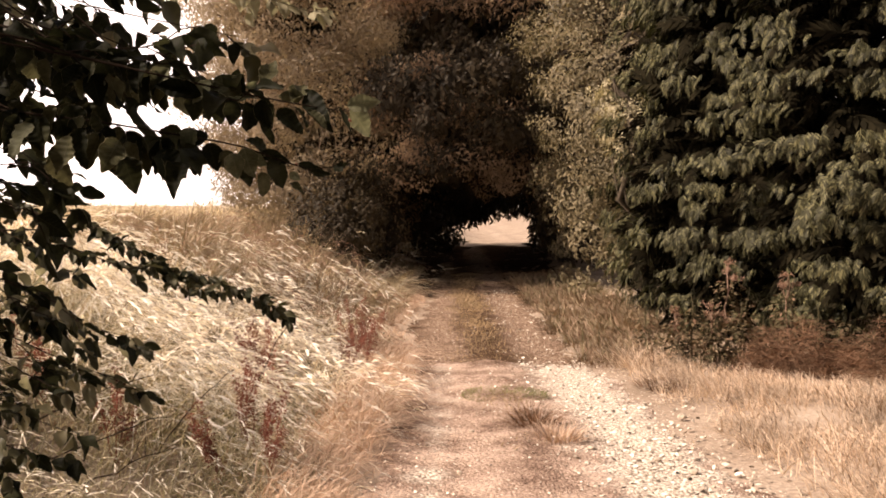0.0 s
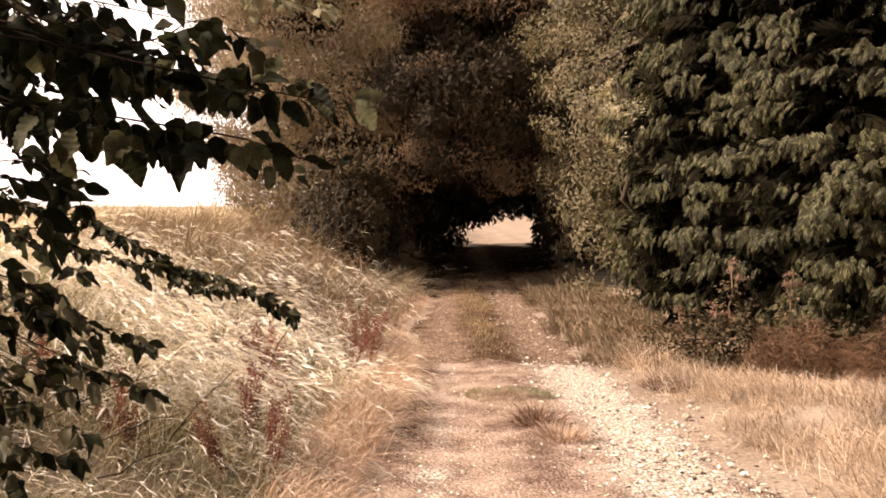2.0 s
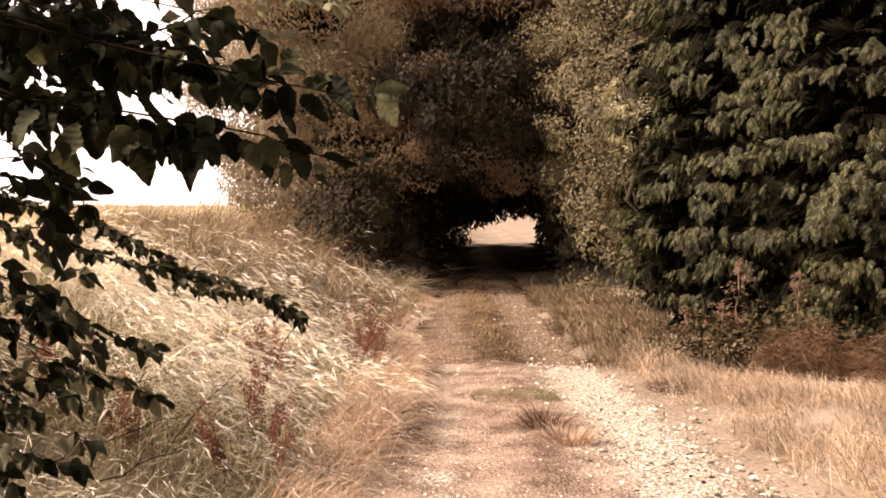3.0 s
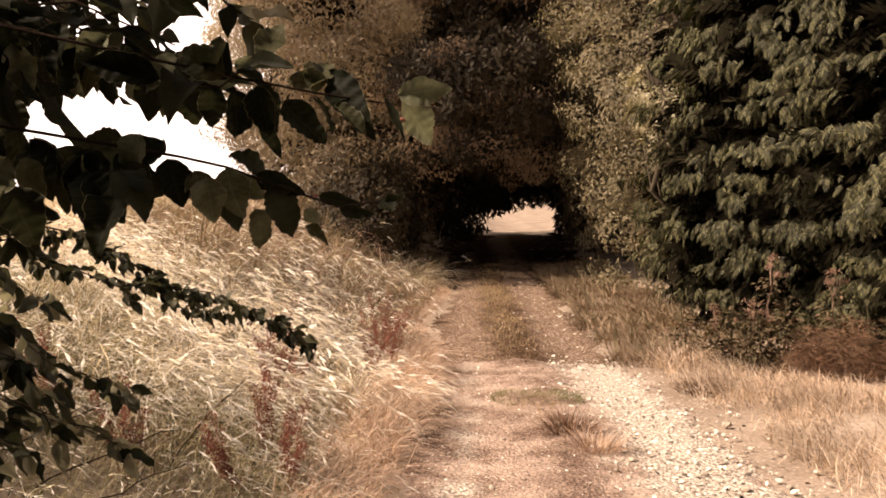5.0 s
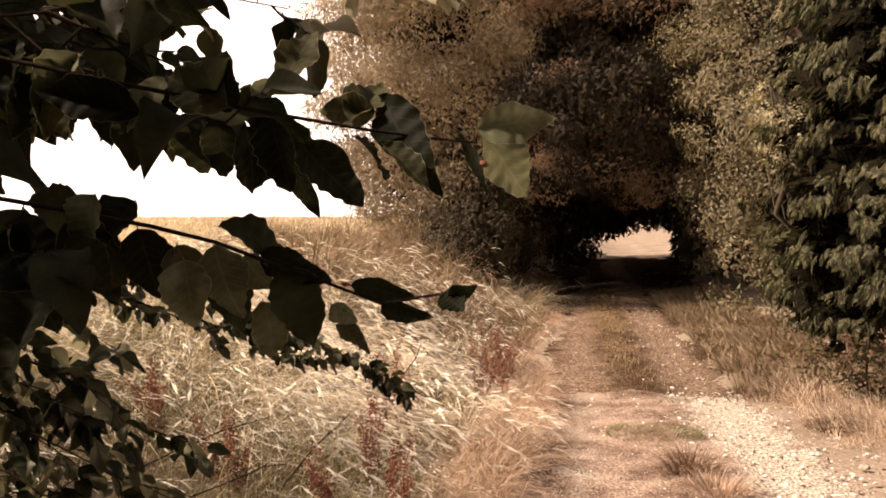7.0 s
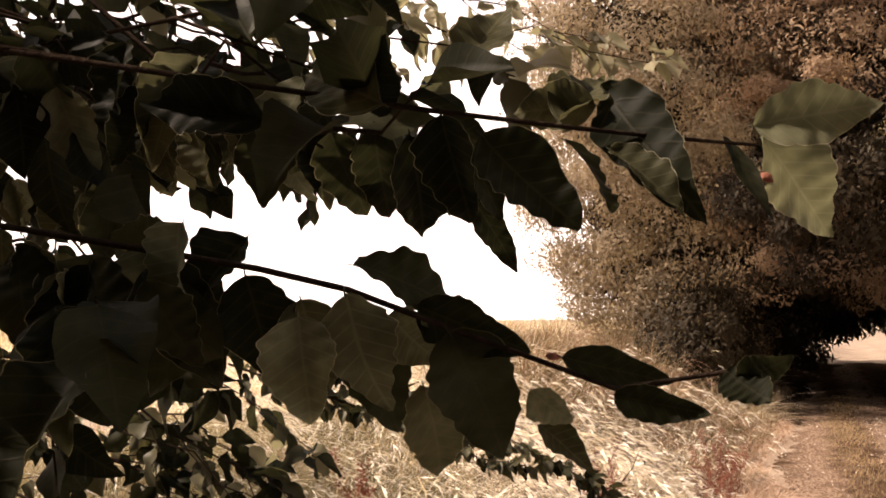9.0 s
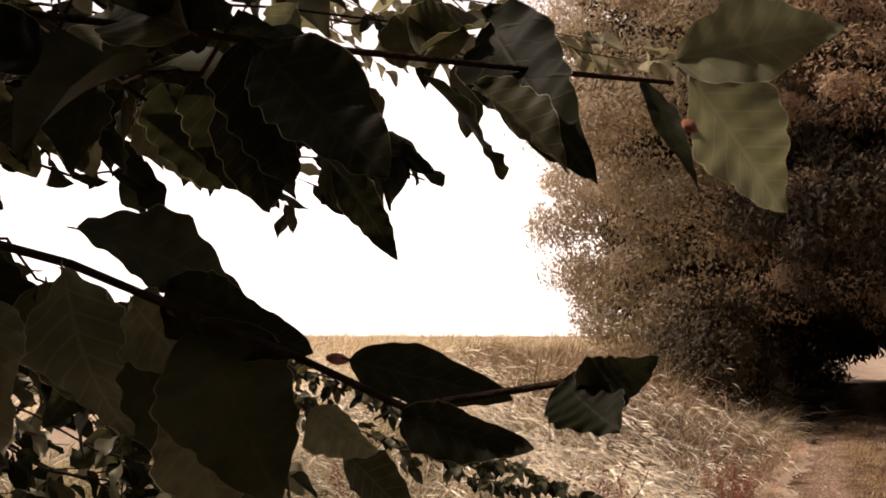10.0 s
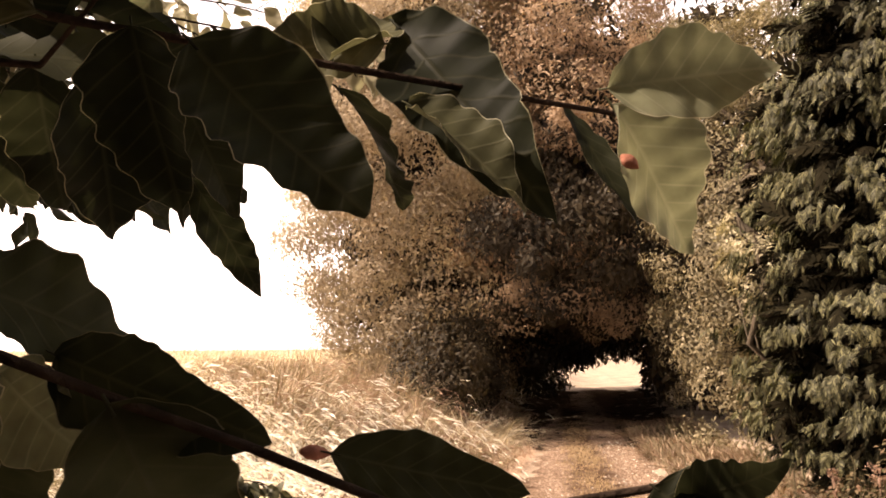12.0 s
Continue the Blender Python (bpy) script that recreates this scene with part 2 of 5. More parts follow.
M_WEED = foliage("weed_leaf", [(0.16, 0.125, 0.070), (0.29, 0.215, 0.14), (0.12, 0.105, 0.055), (0.36, 0.265, 0.18), (0.23, 0.145, 0.098)], 0.7, 0.2, (1.0, 0.9, 0.6), 3)
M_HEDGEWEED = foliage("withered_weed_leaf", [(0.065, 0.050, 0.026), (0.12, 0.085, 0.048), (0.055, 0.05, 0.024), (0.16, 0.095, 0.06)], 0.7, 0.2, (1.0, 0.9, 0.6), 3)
M_UMBEL = foliage("dry_umbel", [(0.20, 0.12, 0.085), (0.34, 0.225, 0.16), (0.26, 0.15, 0.11)], 0.8, 0.2, (1.0, 0.8, 0.6), 3)
M_MIDDLE = foliage("worn_tan_grass", [(0.14, 0.097, 0.050), (0.26, 0.178, 0.100), (0.36, 0.252, 0.150)], 0.6, 0.3, (1.0, 0.95, 0.55), 1.1)
M_GROUND = earth("dry_soil", [(0.25, (0.13, 0.095, 0.068)), (0.5, (0.265, 0.20, 0.149)), (0.8, (0.45, 0.365, 0.285))], 0.8, 30, 0.5)
RUT = [(0.34, (0.13, 0.10, 0.075)), (0.5, (0.47, 0.395, 0.315)), (0.64, (0.78, 0.69, 0.58))]
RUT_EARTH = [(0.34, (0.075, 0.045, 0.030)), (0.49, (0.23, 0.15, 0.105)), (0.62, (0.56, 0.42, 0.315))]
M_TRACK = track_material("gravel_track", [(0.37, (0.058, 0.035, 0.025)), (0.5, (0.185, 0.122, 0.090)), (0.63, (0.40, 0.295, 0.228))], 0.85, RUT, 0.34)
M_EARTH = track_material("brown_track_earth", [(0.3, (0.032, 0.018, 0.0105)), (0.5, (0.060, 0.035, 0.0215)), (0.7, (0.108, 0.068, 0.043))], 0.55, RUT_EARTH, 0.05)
# very dark ground colour that paints the shade under the trees
M_FLOOR_SHADE = earth("floor_shade", [(0.3, (0.018, 0.012, 0.008)), (0.5, (0.036, 0.023, 0.015)), (0.75, (0.070, 0.046, 0.030))], 2.2, 50, 0.8)
M_STONE = foliage("limestone", [(0.06, 0.045, 0.033), (0.34, 0.275, 0.21), (0.60, 0.52, 0.42), (0.78, 0.71, 0.60), (0.48, 0.40, 0.31), (0.16, 0.12, 0.09)], 0.9, 0.0, (1, 1, 1), 25)
M_BARK = earth("bark", [(0.25, (0.05, 0.04, 0.03)), (0.5, (0.09, 0.07, 0.05)), (0.8, (0.14, 0.115, 0.085))], 6, 60, 0.8)
M_TWIG = earth("twig_bark", [(0.25, (0.018, 0.013, 0.010)), (0.5, (0.032, 0.022, 0.016)), (0.8, (0.055, 0.038, 0.028))], 40, 300, 0.3)
M_BUD = earth("bud_scale", [(0.2, (0.24, 0.09, 0.06)), (0.8, (0.36, 0.16, 0.11))], 60, 300, 0.2)

# ---- building helpers ----


def mesh_of(name, verts, faces, mat, smooth=False):
    """A mesh from arrays; faces is one array of quads or triangles, or a list of such arrays."""
    me = bpy.data.meshes.new(name)
    verts = np.asarray(verts, np.float32)
    groups = faces if isinstance(faces, list) else [faces]
    groups = [np.asarray(g, np.int32) for g in groups if len(g)]
    me.vertices.add(len(verts))
    me.vertices.foreach_set("co", verts.ravel())
    loops = np.concatenate([g.ravel() for g in groups])
    sizes = np.concatenate([np.full(len(g), g.shape[1], np.int32) for g in groups])
    me.loops.add(len(loops))
    me.loops.foreach_set("vertex_index", loops)
    me.polygons.add(len(sizes))
    me.polygons.foreach_set("loop_start", np.concatenate([[0], np.cumsum(sizes)[:-1]]).astype(np.int32))
    me.update(calc_edges=True)
    me.validate()
    me.materials.append(mat)
    if smooth:
        me.polygons.foreach_set("use_smooth", np.ones(len(sizes), bool))
    return me


def part(name, me, parent, label="", kind=""):
    ob = new(name, me)
    ob.parent = parent
    return tagged(ob, label, kind=kind)


def thing(name, at, label, category, group="", kind=""):
    ob = new(name)
    ob.location = at
    return tagged(ob, label, category, group, kind)


def unit(v):
    return v / np.maximum(np.linalg.norm(v, axis=-1, keepdims=True), 1e-9)


def turns(along, up):
    """Rotation arrays with y along and z as near to up as can be."""
    y = unit(along)
    x = unit(np.cross(y, up))
    z = np.cross(x, y)
    return np.stack([x, y, z], -1)


def scatter(tv, tf, pos, rot, size, base=0):
    """Many copies of a small template in one array of points and faces; size is a number or x, y, z for each."""
    size = np.asarray(size, float)
    if size.ndim == 1:
        size = size[:, None]
    loc = tv[None] * size[:, None, :]
    v = np.einsum("nij,nkj->nki", rot, loc) + pos[:, None]
    f = tf[None] + (np.arange(len(pos)) * len(tv))[:, None, None] + base
    return v.reshape(-1, 3), f.reshape(-1, tf.shape[1])


def join(pieces):
    vs, fs, base = [], [], 0
    for v, f in pieces:
        vs.append(v)
        fs.append(f + base)
        base += len(v)
    return np.concatenate(vs), np.concatenate(fs)


BROAD_V = np.array([(0, 0, 0), (0.27, 0.42, 0.07), (0, 1, -0.12), (-0.27, 0.42, 0.07), (0, 0.45, 0)], float)
BROAD_F = np.array([(0, 1, 2, 4), (0, 4, 2, 3)])


STREAK_V = np.array([(0, 0, 0), (0.17, 0.4, 0.04), (0, 1, -0.12), (-0.17, 0.4, 0.04)], float)
STREAK_F = np.array([(0, 1, 2, 3)])


def spray_template():
    """A drooping conifer frond: short fingers in two ranks along a midrib, all bent down towards their tips."""
    v, f = [], []

    def finger(x0, y0, ang, ln, w):
        c, s = math.cos(ang), math.sin(ang)
        k = len(v)
        for r, b in ((0, 0), (0.45, w), (1, 0), (0.45, -w)):
            x, y = x0 + r * ln * s + b * c, y0 + r * ln * c - b * s
            v.append((x, y, -0.62 * y * y - 0.85 * x * x - 0.12 * r * r * ln - 0.35 * abs(b)))
        f.append((k, k + 1, k + 2, k + 3))

    for i in range(5):
        y0 = 0.10 + 0.165 * i
        for side in (-1, 1):
            finger(0, y0 + 0.05 * side, side * (0.95 - 0.07 * i), 0.46 * (1 - 0.10 * i), 0.062)
    finger(0, 0.72, 0, 0.34, 0.06)
    finger(0, 0, 0, 0.55, 0.05)
    finger(0, 0.4, 0, 0.5, 0.05)
    return np.array(v, float), np.array(f)


SPRAY_V, SPRAY_F = spray_template()


def blade_template(bend=0.5, seg=3):
    v, f = [], []
    for i in range(seg + 1):
        t = i / seg
        w = 0.5 * (1 - t) ** 0.6 if i < seg else 0.04
        y, z = bend * t * t, t * (1 - 0.25 * bend * t)
        v += [(-w, y, z), (w, y, z)]
    for i in range(seg):
        f.append((2 * i, 2 * i + 1, 2 * i + 3, 2 * i + 2))
    return np.array(v, float), np.array(f)


def tube(points, radii, sides=6):
    """A bent, tapering tube through points."""
    pts = np.asarray(points, float)
    tan = unit(np.gradient(pts, axis=0))
    ref = np.where(np.abs(tan[:, 2:3]) > 0.9, (1.0, 0, 0), (0, 0, 1.0))
    a = unit(np.cross(tan, ref))
    b = np.cross(tan, a)
    ang = np.linspace(0, 2 * math.pi, sides, endpoint=False)
    ring = np.cos(ang)[None, :, None] * a[:, None] + np.sin(ang)[None, :, None] * b[:, None]
    v = (pts[:, None] + ring * np.asarray(radii, float)[:, None, None]).reshape(-1, 3)
    f = []
    for i in range(len(pts) - 1):
        for j in range(sides):
            k = (j + 1) % sides
            f.append((i * sides + j, i * sides + k, (i + 1) * sides + k, (i + 1) * sides + j))
    return v, np.array(f)


def bowed(a, b, sag=0.0, n=7, wob=0.0, seed=0):
    r = np.random.default_rng(seed)
    t = np.linspace(0, 1, n)[:, None]
    p = np.asarray(a, float) * (1 - t) + np.asarray(b, float) * t
    p[:, 2] += sag * 4 * (t * (1 - t))[:, 0]
    p[1:-1] += r.normal(0, wob, (n - 2, 3))
    return p


def smooth_step(a, b, x):
    t = np.clip((x - a) / (b - a), 0, 1)
    return t * t * (3 - 2 * t)


def lane_x(y):
    """How far the lane bears to the right in its shaded end."""
    return 0.0031 * np.clip(np.asarray(y, float) - 16, 0, 30) ** 2


def ground_z(x, y):
    """Height of the land: a worn lane with two ruts, a raised field to one side and a low verge to the other."""
    x, y = np.asarray(x, float), np.asarray(y, float)
    x = x - lane_x(y)
    edge = -0.55 + 0.10 * np.sin(y * 0.9) + 0.05 * np.sin(y * 2.3 + 1)
    z = 0.80 * smooth_step(0.0, 2.8, edge - x) * smooth_step(-2, 4, y) * (1 - 0.5 * smooth_step(42, 60, y))
    z += 0.42 * smooth_step(16, 33, y) * smooth_step(2.4, 7, -x) * (1 - smooth_step(44, 75, y))
    shift = 0.25 * smooth_step(11, 5, y)
    z += -0.025 * np.exp(-((x + 0.05) / 0.3) ** 2) - 0.025 * np.exp(-((x - 1.02 - shift) / 0.32) ** 2) + 0.010 * np.exp(-((x - 0.5) / 0.25) ** 2)
    z += 0.10 * smooth_step(1.75, 3.2, x)
    z += 0.02 * np.sin(x * 1.7 + y * 0.6) * np.sin(y * 1.1 - x * 0.4) * smooth_step(0.3, 2.0, np.abs(x - 0.6))
    return z


# ---- ground ----
gx = np.concatenate([-np.geomspace(2500, 14, 26), np.arange(-13, -3, 0.5), np.arange(-3, 4.5, 0.1), np.arange(4.5, 14, 0.5), np.geomspace(15, 2500, 26)])
gy = np.concatenate([-np.geomspace(2500, 6, 22), np.arange(-5, 3, 0.5), np.arange(3, 22, 0.16), np.arange(22, 60, 1.0), np.geomspace(61, 2500, 26)])
GX, GY = np.meshgrid(gx, gy)
gv = np.stack([GX, GY, ground_z(GX, GY)], -1).reshape(-1, 3)
nx, ny = len(gx), len(gy)
ii, jj = np.meshgrid(np.arange(nx - 1), np.arange(ny - 1))
k0 = (jj * nx + ii).ravel()
ground = new("ground", mesh_of("ground", gv, np.stack([k0, k0 + 1, k0 + nx + 1, k0 + nx], 1), M_GROUND, True))
tagged(ground, "dry straw-coloured field soil beside a rutted country lane", "ground", kind="structure")

# brown strip ends at 39 m, so paler soil carries the sunlit ground beyond
ry = np.concatenate([np.arange(9, 22, 0.08), np.arange(22, 39, 0.5)])


def track_strip(name, ry, mat, lift, label, ragged=0.0, wider=0.0, category="lane"):
    """A strip of the lane that follows the ruts, with an uneven edge on both sides."""
    rx = np.linspace(0, 1, 49)
    RX, RY = np.meshgrid(rx, ry)
    left = -0.52 + 0.10 * np.sin(RY * 0.9) + 0.06 * np.sin(RY * 2.3 + 1) + 0.04 * np.sin(RY * 7.1)
    right = 1.62 + 0.30 * smooth_step(9.5, 5, RY) + 0.06 * np.sin(RY * 1.7) + 0.05 * np.sin(RY * 5.3)
    left, right = left - wider, right + wider
    TX = left + (right - left) * RX + lane_x(RY)
    TY = RY.copy()
    if ragged:
        last = smooth_step(ry[-1] - 0.8, ry[-1], RY)
        TY += last * ragged * (np.sin(TX * 5) + 0.6 * np.sin(TX * 13 + 1))
    crumb = np.random.default_rng(3).normal(0, 0.004, TX.shape)
    TZ = ground_z(TX, TY) + lift + crumb - 0.065 * (np.abs(RX - 0.5) * 2) ** 8
    if ragged:
        TZ[-1] -= 0.03
    nx, ny = len(rx), len(ry)
    ii, jj = np.meshgrid(np.arange(nx - 1), np.arange(ny - 1))
    k0 = (jj * nx + ii).ravel()
    ob = new(name, mesh_of(name, np.stack([TX, TY, TZ], -1).reshape(-1, 3), np.stack([k0, k0 + 1, k0 + nx + 1, k0 + nx], 1), mat, True))
    return tagged(ob, label, category, kind="structure")


# dark sheet laid where the trees' shade falls on the ground
track_strip("shade_strip", np.arange(16.6, 37.6, 0.25), M_FLOOR_SHADE, 0.006, "dark strip painting the trees' shade on the ground beside the lane", 0.0, 1.7, "ground")
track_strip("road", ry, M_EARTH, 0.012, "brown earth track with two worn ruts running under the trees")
track_strip("road", np.concatenate([np.arange(-4, 3, 0.5), np.arange(3, 9.7, 0.08)]), M_TRACK, 0.022, "pale gravel apron of the lane with two worn ruts", 0.07)


# ---- trees and hedges ----


def leaf_cloud(centre, radii, clumps, per_clump, clump_r, leaf, rng, inner=0.35, keep=None, up=0.5, droop=0.35, flat=0.75, south=0.0):
    """Leaves in clumps over an uneven ellipsoid: places, the way each points and its facing; south thins the far side."""
    d = unit(rng.normal(size=(clumps, 3)))
    d = d[(d[:, 1] < 0.3) | (rng.random(clumps) > south)]
    clumps = len(d)
    depth = np.where(rng.random(clumps) < inner, rng.uniform(0.45, 0.8, clumps), rng.uniform(0.84, 1.04, clumps))
    c = np.asarray(centre) + d * np.asarray(radii) * depth[:, None]
    r = rng.uniform(*clump_r, clumps)
    ld = unit(rng.normal(size=(clumps, per_clump, 3)) + 0.35 * d[:, None])
    p = c[:, None] + ld * (r[:, None] * rng.uniform(0.35, 1.05, (clumps, per_clump)) ** 0.6)[..., None] * np.array((1, 1, flat))
    p, n = p.reshape(-1, 3), unit(0.7 * ld + 0.9 * d[:, None]).reshape(-1, 3)
    if keep is not None:
        k = keep(p)
        p, n = p[k], n[k]
    n = unit(n + np.array((0, 0, up)) + rng.normal(0, 0.22, n.shape))
    along = unit(np.cross(n, rng.normal(size=n.shape)) + np.array((0, 0, -droop)))
    return p, turns(along, n), rng.uniform(*leaf, len(p))


def broad_tree(name, at, centre, radii, clumps, per_clump, clump_r, leaf, mat, label, category, seed, keep=None, trunk_r=0.28, inner=0.35, limbs=9, shape=(BROAD_V, BROAD_F), droop=0.35, flat=0.75, south=0.0, core=0):
    rng = np.random.default_rng(seed)
    at = (at[0], at[1], float(ground_z(at[0], at[1])) - 0.05)
    tree = thing(name, at, label, category)
    base = np.array(at)
    top = np.array(centre) + (0, 0, radii[2] * 0.6)
    pieces = []
    tp = bowed(base, top, 0, 9, 0.12, seed)
    pieces.append(tube(tp, np.linspace(trunk_r, 0.05, 9), 10))
    for i in range(limbs):
        k = rng.integers(1, 7)
        d = unit(rng.normal(size=3) * (1, 1, 0.4) + (0, 0, 0.35))
        end = np.array(centre) + d * np.array(radii) * 0.8
        if keep is not None and not keep(end[None])[0]:
            continue
        pieces.append(tube(bowed(tp[k], end, 0.3, 6, 0.12, seed + i), np.linspace(trunk_r * 0.35, 0.02, 6), 6))
    v, f = join(pieces)
    part("trunk", mesh_of("trunk", v - base, f, M_BARK, True), tree)
    p, R, s = leaf_cloud(centre, radii, clumps, per_clump, clump_r, leaf, rng, inner, keep, 0.5, droop, flat, south)
    v, f = scatter(*shape, p, R, s)
    part("crown", mesh_of("crown", v - base, f, mat), tree, kind="stuff")
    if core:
        # core of dark leaves, blocks the sky and paints shade inside the crown
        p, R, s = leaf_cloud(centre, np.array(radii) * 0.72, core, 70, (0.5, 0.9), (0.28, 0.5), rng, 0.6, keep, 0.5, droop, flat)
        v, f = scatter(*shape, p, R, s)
        part("inner_foliage", mesh_of("inner_foliage", v - base, f, M_CROWN_SHADE), tree, "dark inner foliage with the crown's shade in its colour", kind="stuff")
    return tree


def lane_free(p):
    """Keeps the way under the branches open."""
    x, y, z = p[:, 0] - lane_x(p[:, 1]), p[:, 1], p[:, 2]
    head = 2.05 - 0.17 * smooth_step(18, 25, y) - 0.45 * smooth_step(26, 36, y)
    head = head - 0.40 * smooth_step(1.3, 0.0, x) * smooth_step(26, 36, y)
    head = head + 0.16 * np.sin(x * 3.1 + y * 0.7) + 0.12 * np.sin(x * 7.3 - y * 1.9)
    far = smooth_step(24, 36, y)
    inside = (x > -0.9 + 0.3 * far) & (x < 2.0 + 0.6 * far) & (z < head)
    return ~inside & (z > ground_z(p[:, 0], y) + 0.1)


broad_tree("broadleaf_tree", (-3.6, 25, 0), (-2.95, 23.6, 6.4), (2.85, 7.0, 6.2), 760, 390, (0.45, 1.0), (0.075, 0.13), M_CROWN_BROWN,
           "large tan-brown broadleaf tree standing on the field side of the lane", "tree", 11, lane_free, 0.3, 0.4, shape=(STREAK_V, STREAK_F), droop=0.55, flat=0.6, south=0.5, core=150)
broad_tree("broadleaf_tree", (-1.9, 26, 0), (0.3, 23.6, 6.2), (2.7, 6.6, 6.2), 360, 440, (0.4, 1.0), (0.07, 0.13), M_CROWN_RUSSET,
           "dark russet broadleaf tree arching over the dark end of the lane", "tree", 12, lane_free, 0.3, shape=(STREAK_V, STREAK_F), droop=0.55, flat=0.6, south=0.5, core=150)
# added roof of near-black leaves that blocks skylight and paints the shade
broad_tree("broadleaf_tree", (-1.7, 21.5, 0), (0.2, 23.4, 3.7), (2.6, 6.4, 1.9), 270, 260, (0.4, 0.9), (0.10, 0.19), M_CROWN_SHADE,
           "low dark foliage roof added over the lane to keep skylight out", "tree", 13, lane_free, 0.14, shape=(STREAK_V, STREAK_F), droop=0.8, core=90)
# trees closing the lane, their shade carried by the dark leaf colour
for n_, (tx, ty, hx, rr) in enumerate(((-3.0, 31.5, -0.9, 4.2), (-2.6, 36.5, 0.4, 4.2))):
    broad_tree("broadleaf_tree", (tx, ty, 0), (hx, ty, 5.2), (rr, 4.2, 5.2), 200, 150, (0.6, 1.2), (0.20, 0.36), M_CROWN_SHADE,
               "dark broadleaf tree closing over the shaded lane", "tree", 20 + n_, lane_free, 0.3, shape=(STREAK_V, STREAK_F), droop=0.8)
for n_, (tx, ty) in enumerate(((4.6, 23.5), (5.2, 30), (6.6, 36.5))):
    broad_tree("broadleaf_tree", (tx, ty, 0), (tx - 0.8, ty, 4.8), (3.3, 4.2, 4.9), 180, 140, (0.6, 1.2), (0.20, 0.36), M_CROWN_SHADE,
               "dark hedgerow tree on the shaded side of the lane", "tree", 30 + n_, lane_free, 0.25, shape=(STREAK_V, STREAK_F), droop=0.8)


# shrubs added along both banks to stop light passing under the crowns
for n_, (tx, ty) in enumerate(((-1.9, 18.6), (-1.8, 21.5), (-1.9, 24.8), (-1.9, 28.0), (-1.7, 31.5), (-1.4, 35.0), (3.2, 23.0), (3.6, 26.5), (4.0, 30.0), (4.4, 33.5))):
    broad_tree("shrub", (tx, ty, 0), (tx, ty, 1.35), (0.85, 1.9, 1.1), 60, 150, (0.25, 0.5), (0.07, 0.14), M_CROWN_SHADE,
               "dark leafy shrub on the bank, added to keep light off the lane under the trees", "shrub", 50 + n_, lane_free, 0.05, 0.35, 4, (STREAK_V, STREAK_F), 0.5)


def right_free(p):
    x, y, z = p[:, 0], p[:, 1], p[:, 2]
    face = 1.85 - 0.30 * np.clip(z - 2.2, 0, 3) + 0.28 * np.sin(y * 2.1 + z * 1.3) * np.sin(z * 1.9 - y * 0.7) + 0.14 * np.sin(z * 4.3 + y * 3.1)
    return (x > face) & (z > ground_z(x, y) + 0.1)


broad_tree("hedge_tree", (3.8, 16.8, 0), (3.6, 16.6, 3.5), (2.6, 3.4, 4.0), 320, 250, (0.25, 0.55), (0.055, 0.10), M_HEDGE,
           "tall sunlit olive-brown hedge tree beside the lane", "tree", 41, right_free, 0.18, shape=(STREAK_V, STREAK_F))

M_BRAMBLE = foliage("pale_bramble_leaf", [(0.22, 0.19, 0.115), (0.36, 0.31, 0.20), (0.50, 0.44, 0.30)], 0.45, 0.35, (1.0, 0.97, 0.7), 3)
for n_, (x_, y_, z_) in enumerate(((2.36, 12.2, 2.55), (2.25, 12.9, 2.95))):
    broad_tree("bramble", (x_ + 0.6, y_, 0), (x_, y_, z_), (0.22, 0.35, 0.45), 16, 70, (0.10, 0.2), (0.035, 0.06), M_BRAMBLE,
               "bramble with small pale sunlit leaves climbing the hedge", "shrub", 75 + n_, None, 0.02, 0.2, 3)


